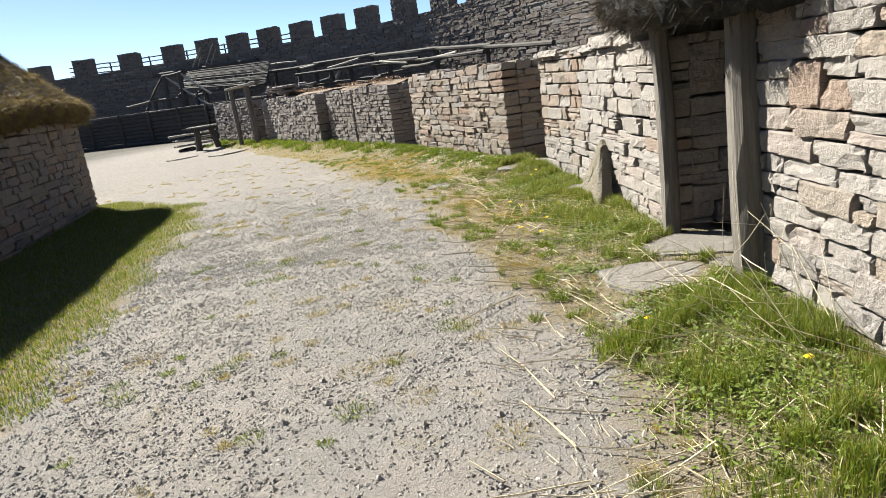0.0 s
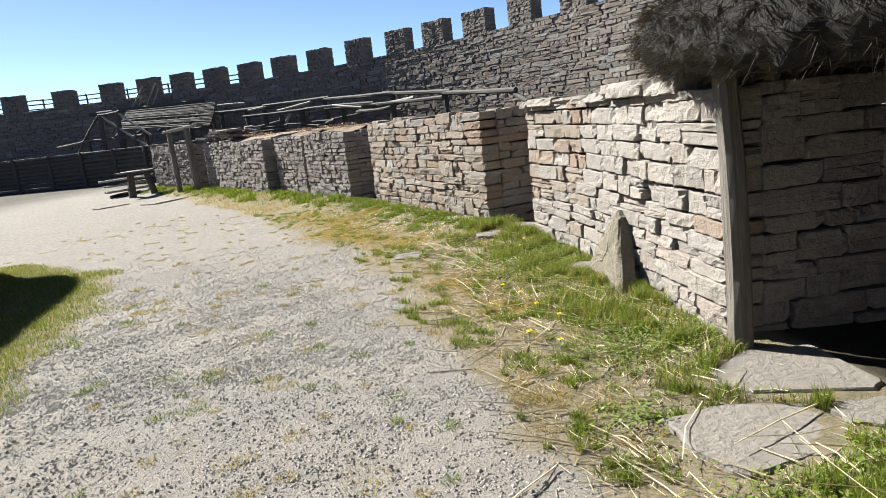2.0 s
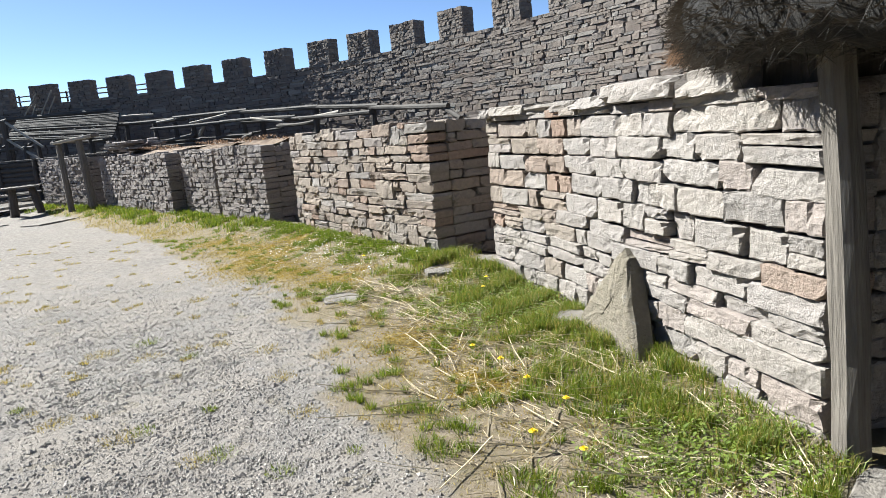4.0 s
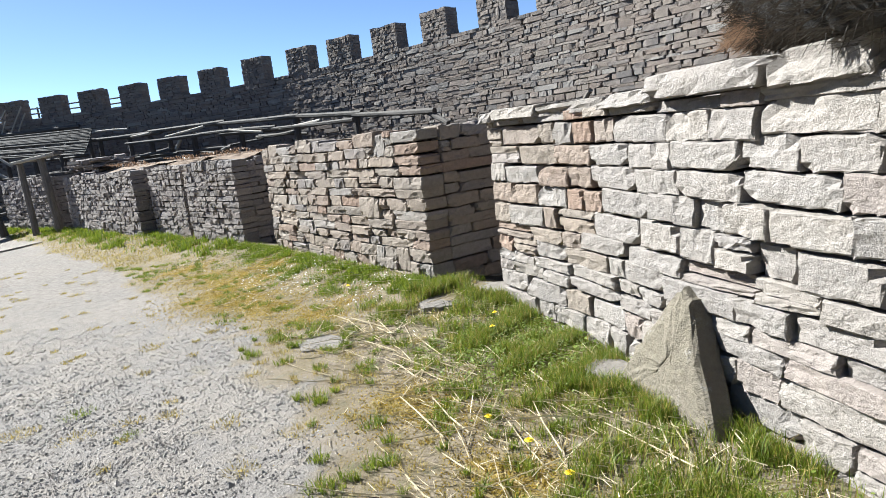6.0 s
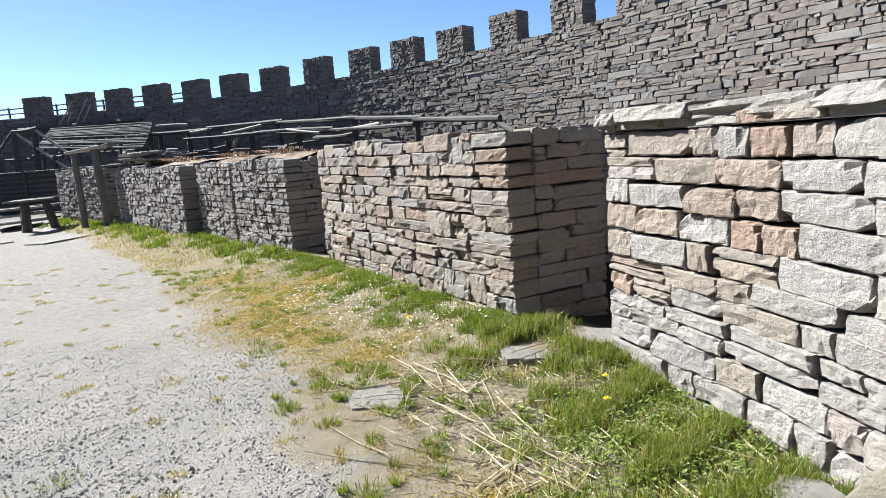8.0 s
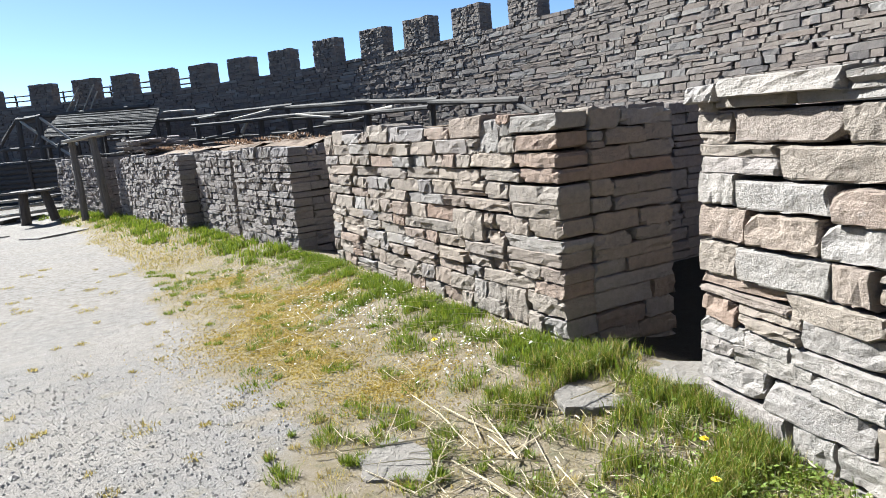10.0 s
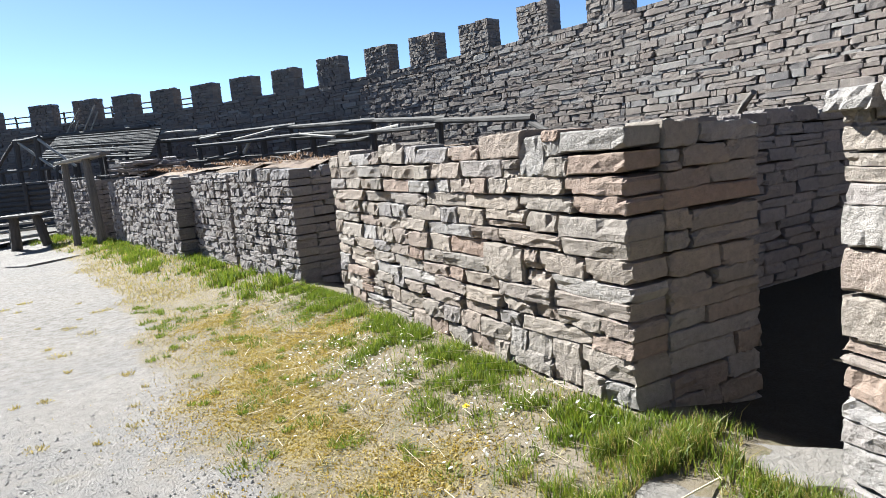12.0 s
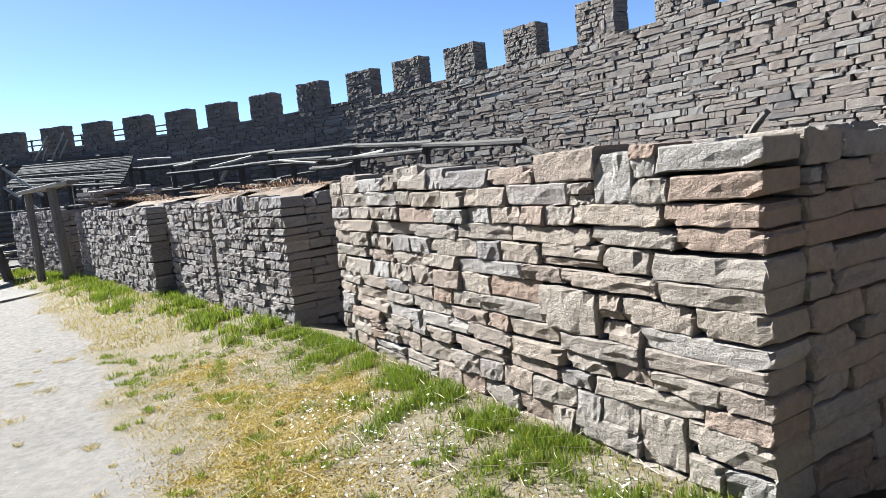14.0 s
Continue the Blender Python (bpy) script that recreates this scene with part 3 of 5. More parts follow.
ring = tagged(new("wall_ring"), "high curved drystone ring wall with square battlements", "ring wall", kind="structure")
rng = random.Random(21)
laid = []
for z, h in courses_for(RING_TOP, rng, 0.06, 0.19):
    a = 94.0
    while a > -8:
        le = rng.uniform(0.16, 0.62) if rng.random() < 0.7 else rng.uniform(0.6, 1.1)
        da = math.degrees(le / RING[2])
        p, q = ring_point(a - da), ring_point(a)
        laid += lay_face((p.x, p.y), (q.x, q.y), [(z * (1 + ring_rise(a) / RING_TOP), h * (1 + ring_rise(a) / RING_TOP))], rng, lmin=le, lmax=le + 0.001, depth=[0.25], proud=0.04)
        a -= da
single = [s for s in laid if 2.3 < s[0].translation.z < 4.5 and 27.5 < math.degrees(math.atan2(s[0].translation.y - RING[1], s[0].translation.x - RING[0])) < 33.0][:280]
picked = {id(s) for s in single}
STONE_QUEUE.append((ring, single, [stone_ring_single]))
laid = [s for s in laid if id(s) not in picked]
me = join_stones("ring_stones", laid, stone_ring)
tagged(child("ring_stones", me, ring), "grey limestone courses", kind="stuff")
verts, faces, n = [], [], 180
for i in range(n):
    for r, z in ((40.12, -0.1), (40.12, RING_TOP - 0.05), (42.5, RING_TOP - 0.05), (42.5, -0.1)):
        verts.append(ring_point(360 * i / n, r, z + (ring_rise(360 * i / n) if z > 0 else 0)))
for i in range(n):
    j = (i + 1) % n
    for k in range(3):
        faces.append((4 * i + k, 4 * j + k, 4 * j + k + 1, 4 * i + k + 1))
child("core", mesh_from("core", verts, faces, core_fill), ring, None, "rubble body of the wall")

centres = [87.25, 82.65, 77.7, 72.9, 69.0, 65.5, 61.9, 58.2, 54.55, 50.75, 46.7, 42.6, 38.95, 35.15, 31.25, 27.1] + [27.1 - 3.85 * k for k in range(1, 9)]
for k, c in enumerate(centres):
    rng = random.Random(100 + k)
    h, w = rng.uniform(1.0, 1.1), rng.uniform(1.34, 1.46)
    base = RING_TOP + ring_rise(c)
    cs = [(base + z, hh) for z, hh in courses_for(h, rng, 0.07, 0.14)]
    a = ring_point(c)
    t = (ring_point(c + 0.5) - ring_point(c - 0.5)).normalized()
    outw = (a - Vector((RING[0], RING[1], 0))).normalized()
    p, q = a - t * w / 2, a + t * w / 2
    p2, q2 = p + outw * 0.62, q + outw * 0.62
    quad = []
    for s, e in ((p, q), (q, q2), (q2, p2), (p2, p)):
        quad += lay_face((s.x, s.y), (e.x, e.y), cs, rng, lmin=0.18, lmax=0.5, depth=[0.3] * len(cs), ragged=0.2)
    child("merlon", join_stones("merlon", quad, stone_ring), ring)
    ins = [off((v.x, v.y), (0, 0), 0) for v in (p.lerp(q2, 0.08), q.lerp(p2, 0.08), q2.lerp(p, 0.08), p2.lerp(q, 0.08))]
    prism("merlon_core", ins[::-1], base - 0.1, base + h - 0.05, core_fill, ring)


# ---- walls behind the gaps ----
def side_wall(name, label, p, q, height, material, seed, thick=0.8):
    rng = random.Random(seed)
    root = tagged(new(name), label, "stone wall", kind="structure")
    cs = courses_for(height, rng, 0.08, 0.15)
    STONE_QUEUE.append((root, lay_face(p, q, cs, rng, lmin=0.22, lmax=0.6, depth=[0.26] * len(cs), ragged=0.25), [material]))
    u = unit(p, q)
    n = (u[1], -u[0])
    prism("core", [off(p, n, 0.15), off(p, n, thick), off(q, n, thick), off(q, n, 0.15)], -0.05, height - 0.05, core_fill, root, "rubble fill darkened to shade the joints")
    return root


side_wall("wall_8", "shaded drystone side wall inside the roofless house", (6.6, 14.2), (1.75, 12.3), 1.66, stone_grey, 31)
# the next three are added to enclose the gap and passage and darken them
side_wall("wall_9", "mostly unseen drystone inner wall added to darken the gap", (2.4, 9.85), (6.8, 11.3), 1.55, stone_grey, 32)
side_wall("wall_10", "shaded drystone wall added to close the doorway passage", (3.7, 3.6), (3.7, 6.0), 2.2, stone_grey, 33)
side_wall("wall_11", "drystone end wall added to keep light out of the roofless house", (6.7, 11.2), (6.5, 14.3), 1.6, stone_grey, 34)


# ---- thatch ----
def thatch_skirt(name, eave, z_eave, slope, run, thick, material, parent, seed, label="", reeds=reed_mat):
    """A thick rounded thatch slope: eave is a plan line, open side to its left; the slope climbs to the right."""
    rng = np.random.default_rng(seed)
    eave = [Vector((p[0], p[1], p[2] if len(p) > 2 else z_eave)) for p in eave]
    pts = []
    for a, b in zip(eave, eave[1:]):
        n = max(2, int((b - a).length / 0.1))
        pts += [tuple(a.lerp(b, k / n)) for k in range(n)]
    pts.append(tuple(eave[-1]))
    pts = np.array(pts)
    for _ in range(8):
        pts[1:-1] = (pts[:-2] + pts[2:]) / 2 * 0.5 + pts[1:-1] * 0.5
    heights, pts = pts[:, 2], pts[:, :2]
    tan = np.gradient(pts, axis=0)
    tan /= np.linalg.norm(tan, axis=1)[:, None]
    inw = np.stack([tan[:, 1], -tan[:, 0]], 1)
    prof = []  # (inward, up)
    m = 26
    for k in range(m + 1):
        s = run * k / m
        prof.append((s, s * slope + thick))
    prof = prof[::-1]
    for k in range(8):
        a = math.pi * (k + 0.5) / 8
        prof.append((-0.18 * math.sin(a) * thick / 0.4 + 0.02, thick * (0.5 + 0.5 * math.cos(a))))
    for k in range(7):
        s = 0.12 + run * k / 8
        prof.append((s, s * slope * 0.9 - 0.02))
    prof = np.array(prof)
    rows = []
    for i in range(len(pts)):
        jit = rng.normal(0, 0.016, (len(prof), 2)) + 0.035 * np.sin(i * 0.13 + prof[:, :1] * 4)
        pr = prof + jit
        xy = pts[i][None, :] + inw[i][None, :] * pr[:, :1]
        rows.append(np.concatenate([xy, (heights[i] + pr[:, 1])[:, None]], 1))
    v = np.concatenate(rows)
    k = len(prof)
    gi = np.arange(len(v)).reshape(len(pts), k)
    q = np.stack([gi[:-1, :-1], gi[:-1, 1:], gi[1:, 1:], gi[1:, :-1]], -1).reshape(-1, 4)
    q = np.concatenate([q[:, [0, 1, 2]], q[:, [0, 2, 3]]])
    caps = [[gi[e][0], gi[e][j], gi[e][j + 1]] for e in (0, -1) for j in range(1, k - 1)]
    ob = child(name, mesh_tris(name, v, np.concatenate([q, np.array(caps)]), material), parent, None, label)
    # loose reed ends along the eave
    n = int(len(pts) * 300)
    at = rng.integers(0, len(pts) - 1, n)
    base = v.reshape(len(pts), k, 3)[at, rng.integers(m - 7, m + 11, n)] + rng.normal(0, 0.015, (n, 3))
    direc = np.concatenate([-inw[at] * 0.8 + rng.normal(0, 0.6, (n, 2)), rng.uniform(-1.0, 0.5, (n, 1))], 1)
    direc /= np.linalg.norm(direc, axis=1)[:, None]
    tip = base + direc * rng.uniform(0.05, 0.17, (n, 1))
    side = np.cross(direc, [0.2, 0.3, 1.0]) * 0.0035
    vv = np.stack([base - side, base + side, tip], 1).reshape(-1, 3)
    n2 = int(len(pts) * 420)
    at2, s2 = rng.integers(0, len(pts) - 1, n2), rng.uniform(0, run, n2)
    b2 = np.concatenate([pts[at2] + inw[at2] * s2[:, None] + rng.normal(0, 0.03, (n2, 2)), (heights[at2] + thick + s2 * slope)[:, None]], 1)
    d2 = np.concatenate([-inw[at2] + rng.normal(0, 0.25, (n2, 2)), rng.uniform(-slope - 0.1, -slope + 0.45, (n2, 1))], 1)
    t2 = b2 + d2 / np.linalg.norm(d2, axis=1)[:, None] * rng.uniform(0.1, 0.3, (n2, 1))
    w2 = np.concatenate([tan[at2] * 0.004, np.zeros((n2, 1))], 1)
    vv = np.concatenate([vv, np.stack([b2 - w2, b2 + w2, t2], 1).reshape(-1, 3)])
    n = n + n2
    child("reed_ends", mesh_tris("reed_ends", vv, np.arange(n * 3).reshape(-1, 3), reeds), ob)
    return ob


roof_right = tagged(new("thatched_roof"), "low near-black thatch roof overhanging the doorway", "roof")
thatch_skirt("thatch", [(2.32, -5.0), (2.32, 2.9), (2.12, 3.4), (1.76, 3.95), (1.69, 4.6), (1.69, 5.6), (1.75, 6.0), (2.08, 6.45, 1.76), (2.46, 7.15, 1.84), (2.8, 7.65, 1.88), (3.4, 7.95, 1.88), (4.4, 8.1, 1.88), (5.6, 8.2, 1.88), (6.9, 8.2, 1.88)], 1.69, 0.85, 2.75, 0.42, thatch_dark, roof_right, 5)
# dark ceiling and infill block, added to keep light out of the doorway passage
prism("ceiling_boards", [(2.02, 3.3), (3.9, 3.3), (3.9, 6.2), (2.02, 6.2)], 1.97, 2.03, dark_wood, roof_right, "dark boards added over the doorway to keep light out")
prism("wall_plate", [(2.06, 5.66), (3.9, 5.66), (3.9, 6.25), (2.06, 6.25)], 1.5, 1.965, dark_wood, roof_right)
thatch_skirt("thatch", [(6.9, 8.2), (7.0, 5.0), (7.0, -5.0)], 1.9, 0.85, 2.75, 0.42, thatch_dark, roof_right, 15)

# brown reeds at the open end of the roof
er = np.random.default_rng(9)
n = 9000
t = er.random(n)
ex, ey = np.interp(t, [0, 0.5, 1], [2.38, 2.72, 3.3]), np.interp(t, [0, 0.5, 1], [6.95, 7.62, 7.95])
base = np.stack([ex + er.normal(-0.06, 0.05, n), ey + er.normal(0.08, 0.05, n), er.uniform(1.86, 2.6, n)], 1)
base[:, 0] += (base[:, 2] - 1.9) * 0.55
base[:, 1] -= (base[:, 2] - 1.9) * 0.35
di = np.stack([er.normal(-0.6, 0.6, n), er.normal(0.6, 0.6, n), er.normal(-0.1, 0.5, n)], 1)
di /= np.linalg.norm(di, axis=1)[:, None]
tip = base + di * er.uniform(0.04, 0.13, (n, 1))
wd = np.cross(di, [0.3, 0.2, 1.0]) * 0.004
child("frayed_end", mesh_tris("frayed_end", np.stack([base - wd, base + wd, tip], 1).reshape(-1, 3), np.arange(n * 3).reshape(-1, 3), frayed_mat), roof_right, None, "brown frayed thatch end")

# ---- thatched house across the lane ----
LEFT_FRONT = [(-6.28, 12.35), (-5.2, 6.3), (-4.9, 4.2)]
left_house = tagged(new("stone_house"), "low drystone house with a mossy thatched roof, in shade", "house")
rng = random.Random(41)
cs = courses_for(1.62, rng, 0.08, 0.15)
laid = []
for p, q in zip(LEFT_FRONT, LEFT_FRONT[1:]):
    laid += lay_face(p, q, cs, rng, lmin=0.2, lmax=0.55, depth=[0.26] * len(cs))
gable_end = (-10.6, 13.1)
laid += lay_face(gable_end, LEFT_FRONT[0], cs, rng, lmin=0.2, lmax=0.55, depth=[0.26] * len(cs))
house_wall = prism("wall", [(-6.45, 12.2), (-10.7, 12.95), (-9.5, 3.5), (-5.05, 4.2), (-5.36, 6.3)], -0.05, 1.66, core_fill, left_house, "drystone wall of pinkish limestone")
STONE_QUEUE.append((house_wall, laid, [stone_pink, stone_grey]))
thatch_skirt("roof", [(-10.4, 13.35), (-7.3, 12.85), (-6.35, 12.6), (-6.0, 12.0), (-5.55, 9.0), (-5.0, 5.8), (-4.7, 3.6)], 1.58, 0.9, 2.75, 0.36, thatch_moss, left_house, 6, "thick thatch grown over with brown moss", moss_reed_mat)
thatch_skirt("roof", [(-9.9, 3.2), (-10.35, 8.0), (-11.1, 13.3)], 1.58, 0.9, 2.75, 0.36, thatch_moss, left_house, 16, "thick thatch grown over with brown moss", moss_reed_mat)

# ---- timber doorway of the near house ----
def post(name, foot, head, r, label, material, seed, group="", square=True):
    m, le = along(foot, head)
    ob = new(name, log_mesh(name, le, r, r * 0.9, material, seed, 0.012, square=square, rings=9))
    ob.matrix_world = m
    return tagged(ob, label, "post", group)


post("doorway_post", (1.93, 5.35, -0.05), (1.915, 5.49, 1.98), 0.078, "weathered grey squared doorway post", old_wood, 1, "doorway posts")
post("doorway_post", (1.95, 3.98, -0.05), (1.95, 4.12, 2.0), 0.105, "thick weathered grey squared doorway post", old_wood, 2, "doorway posts")
m, le = along((1.95, 3.9, 1.90), (1.92, 5.95, 1.86))
beam = tagged(new("eave_beam", log_mesh("eave_beam", le, 0.09, 0.08, dark_wood, 3)), "dark round log carrying the thatch eave", "beam")
beam.matrix_world = m


# ---- flat stones ----
def flat_slab(name, outline, thick, material, label, seed, lift=0.016, group="paving slabs"):
    """A natural flagstone over a plan outline with broken edges."""
    rng = random.Random(seed)
    cx = sum(p[0] for p in outline) / len(outline)
    cy = sum(p[1] for p in outline) / len(outline)
    ring_pts = []
    for a, b in zip(outline, outline[1:] + outline[:1]):
        for k in range(4):
            f = k / 4
            ring_pts.append((a[0] + (b[0] - a[0]) * f + rng.uniform(-0.012, 0.012), a[1] + (b[1] - a[1]) * f + rng.uniform(-0.012, 0.012)))
    n = len(ring_pts)
    z = float(ground_z(np.array(cx), np.array(cy))) + lift
    verts = []
    for s, dz in ((1.02, -thick), (1.0, -0.010), (0.97, 0.0), (0.6, 0.0), (0.25, 0.0)):
        for x, y in ring_pts:
            verts.append((cx + (x - cx) * s, cy + (y - cy) * s, z + dz + rng.uniform(-0.0015, 0.0015)))
    faces = []
    for r in range(4):
        for i in range(n):
            j = (i + 1) % n
            faces.append((r * n + i, r * n + j, (r + 1) * n + j, (r + 1) * n + i))
    faces.append(tuple(range(4 * n, 5 * n)))
    faces.append(tuple(range(n))[::-1])
    area = sum(a[0] * b[1] - b[0] * a[1] for a, b in zip(outline, outline[1:] + outline[:1]))
    if area < 0:
        faces = [f[::-1] for f in faces]
    return tagged(new(name, mesh_from(name, verts, faces, material)), label, "stone slab", group)


flat_slab("paving_slab", [(1.10, 4.61), (1.45, 4.66), (1.81, 4.53), (1.79, 4.25), (1.59, 4.11), (1.21, 4.03), (1.10, 4.28)], 0.07, slab_stone, "large pale flagstone set in the grass before the doorway", 1)
flat_slab("paving_slab", [(1.52, 4.84), (1.57, 5.04), (1.92, 5.26), (2.30, 5.2), (2.30, 4.63), (2.20, 4.55), (1.64, 4.72)], 0.07, slab_stone, "worn pale flagstone at the threshold of the doorway", 2)
flat_slab("paving_slab", [(1.86, 4.46), (2.25, 4.44), (2.2, 4.12), (2.01, 4.15), (1.84, 4.25)], 0.07, slab_stone, "small pale flagstone beside the thick doorway post", 3)
flat_slab("paving_slab", [(0.98, 3.80), (1.21, 3.84), (1.25, 3.72), (1.01, 3.63)], 0.05, slab_stone, "small flagstone half sunk in gravel", 4, 0.015)
flat_slab("paving_slab", [(0.96, 9.79), (1.13, 9.92), (1.29, 9.68), (1.24, 9.50), (0.96, 9.57)], 0.07, slab_stone, "rough flat stone lying in the grass", 5)
flat_slab("threshold_slab", [(1.58, 9.98), (1.95, 9.78), (1.95, 9.55), (1.70, 9.52), (1.48, 9.66)], 0.1, slab_stone, "long pale threshold stone in the gap between the houses", 6, 0.02)
flat_slab("paving_slab", [(-0.12, 9.60), (0.08, 9.77), (0.26, 9.54), (0.19, 9.26), (-0.09, 9.35)], 0.04, slab_stone, "thin grey flat stone level with the soil", 7, 0.012)
flat_slab("paving_slab", [(1.54, 7.72), (1.66, 7.82), (1.80, 7.74), (1.80, 7.50), (1.68, 7.46), (1.55, 7.54)], 0.12, slab_stone, "low rounded stone at the wall foot", 8, 0.06)
flat_slab("paving_slab", [(-7.1, 21.5), (-6.2, 22.7), (-5.9, 22.4), (-6.6, 21.3)], 0.05, slab_stone, "long pale slab on the lane before the timber doorway", 9, 0.03)
flat_slab("paving_slab", [(-8.6, 21.9), (-8.0, 22.6), (-7.7, 22.4), (-8.3, 21.7)], 0.05, slab_stone, "pale flat slab lying on the lane", 10, 0.03)

# ---- leaning stone ----
def leaning_stone():
    rng = random.Random(8)
    out = [(6.68, 0.0), (6.88, 0.32), (7.04, 0.58), (7.12, 0.63), (7.19, 0.57), (7.32, 0.40), (7.44, 0.24), (7.52, 0.08), (7.52, -0.05), (6.66, -0.05)]
    ring_pts = []
    for a, b in zip(out, out[1:] + out[:1]):
        for k in range(3):
            f = k / 3
            ring_pts.append((a[0] + (b[0] - a[0]) * f + rng.uniform(-0.012, 0.012), a[1] + (b[1] - a[1]) * f + rng.uniform(-0.01, 0.01)))
    n = len(ring_pts)
    c = (7.1, 0.22)
    face_x = lambda z: 1.66 + 0.16 * z / 0.6
    verts = []
    for s, dx in ((0.2, -0.015), (0.4, -0.015), (0.6, -0.012), (0.8, -0.010), (0.95, 0.0), (1.0, 0.02), (1.0, 0.12), (0.96, 0.14)):
        for y, z in ring_pts:
            yy, zz = c[0] + (y - c[0]) * s, c[1] + (z - c[1]) * s
            verts.append((face_x(zz) + dx + rng.uniform(-0.006, 0.006), yy + rng.uniform(-0.008, 0.008), zz + 0.03))
    faces = [tuple(range(n))[::-1], tuple(range(7 * n, 8 * n))]
    for r in range(7):
        for i in range(n):
            j = (i + 1) % n
            faces.append((r * n + i, r * n + j, (r + 1) * n + j, (r + 1) * n + i))
    me = mesh_from("leaning_stone", verts, faces, rough_stone)
    bm = bmesh.new()
    bm.from_mesh(me)
    bmesh.ops.recalc_face_normals(bm, faces=bm.faces[:])
    bm.to_mesh(me)
    bm.free()
    return tagged(new("leaning_stone", me), "rough grey pointed stone slab leaning on the house front", "stone")


leaning_stone()

# ---- earth on the wall tops of the grey fronts ----
for line, seed in ((WALL_C, 1), (WALL_C2, 2), (WALL_D, 3)):
    u = unit(*line)
    n = (u[1], -u[0])
    a, b = off(line[0], u, 0.1), off(line[1], u, -0.1)
    rngn = np.random.default_rng(seed)
    cols, rows_ = 36, 16
    v = []
    for j in range(rows_):
        for i in range(cols):
            f, g = i / (cols - 1), j / (rows_ - 1)
            x = a[0] + (b[0] - a[0]) * f + n[0] * (0.1 + 2.6 * g)
            y = a[1] + (b[1] - a[1]) * f + n[1] * (0.1 + 2.6 * g)
            edge = min(1, g * 5)
            v.append((x, y, 1.47 + 0.10 * edge + 0.05 * g + rngn.normal(0, 0.008)))
    f = [(j * cols + i, j * cols + i + 1, (j + 1) * cols + i + 1, (j + 1) * cols + i) for j in range(rows_ - 1) for i in range(cols - 1)]
    base = len(v)
    v += [(x, y, 1.0) for x, y, z in v[:cols]] + [(x, y, 0.0) for x, y, z in v[(rows_ - 1) * cols:rows_ * cols]]
    f += [(i, base + i, base + i + 1, i + 1) for i in range(cols - 1)]
    o2 = (rows_ - 1) * cols
    f += [(o2 + i + 1, base + cols + i + 1, base + cols + i, o2 + i) for i in range(cols - 1)]
    tagged(new("earth_fill", mesh_from("earth_fill", v, f, soil_top)), "dry reddish earth and turf filling the wall top", "earth", kind="structure")

# ---- loose slabs piled on the far front ----
pile = tagged(new("stone_pile"), "heap of loose flat limestone slabs on the wall top", "stone pile")
rng = random.Random(77)
u = unit(*WALL_D)
n = (u[1], -u[0])
for k in range(90):
    lay = k // 14
    f = rng.uniform(3.2, 5.2) - 0.06 * lay
    p = off(off(WALL_D[0], u, f), n, rng.uniform(0.15, 1.0))
    m = Matrix.Translation((p[0], p[1], 1.50 + 0.06 * lay)) @ Matrix.Rotation(rng.uniform(0, 6), 4, "Z") @ Matrix.Rotation(rng.uniform(-0.12, 0.12), 4, "X") @ Matrix.Diagonal((rng.uniform(0.2, 0.55), rng.uniform(0.18, 0.4), rng.uniform(0.035, 0.07), 1))
    STONE_QUEUE.append((pile, [(m, rng.randrange(len(SHAPES)))], [stone_grey]))

# ---- far timber doorway ----
post("doorway_post", (-6.57, 23.78, -0.05), (-6.67, 24.03, 2.02), 0.09, "weathered round post of the far timber doorway", old_wood, 11, "far doorway posts", False)
post("doorway_post", (-5.80, 23.20, -0.05), (-5.96, 23.42, 2.08), 0.1, "leaning weathered post of the far timber doorway", old_wood, 12, "far doorway posts", False)
for k, (a, b, r, mt) in enumerate((((-6.8, 24.02, 2.03), (-5.65, 23.15, 2.12), 0.11, pale_wood), ((-6.5, 24.3, 2.06), (-5.5, 23.4, 2.16), 0.1, old_wood))):
    m, le = along(a, b)
    lb = tagged(new("lintel_board", board_mesh("lintel_board", le, 0.22, 0.07, mt, k)), "pale split lintel board resting across the doorway posts", "board", "lintel boards")
    lb.matrix_world = m

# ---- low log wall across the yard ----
low = tagged(new("log_wall"), "low wall of dark horizontal logs", "log wall", kind="structure")
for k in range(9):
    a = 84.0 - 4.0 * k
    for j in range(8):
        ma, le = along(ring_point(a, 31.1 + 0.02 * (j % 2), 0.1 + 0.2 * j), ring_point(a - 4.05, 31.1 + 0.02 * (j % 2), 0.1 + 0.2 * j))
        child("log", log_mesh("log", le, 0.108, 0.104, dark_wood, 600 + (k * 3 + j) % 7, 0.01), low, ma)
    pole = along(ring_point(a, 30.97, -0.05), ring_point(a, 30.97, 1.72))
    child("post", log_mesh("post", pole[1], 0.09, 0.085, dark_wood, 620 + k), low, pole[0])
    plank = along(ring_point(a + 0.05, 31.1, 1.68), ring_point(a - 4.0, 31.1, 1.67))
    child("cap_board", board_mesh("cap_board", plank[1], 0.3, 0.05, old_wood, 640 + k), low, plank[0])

# ---- log shelters along the ring wall ----
def pole_part(name, a, b, r, material, parent, seed, label="", taper=0.8):
    m, le = along(a, b)
    return child(name, log_mesh(name, le, r, r * taper, material, seed, 0.03), parent, m, label)


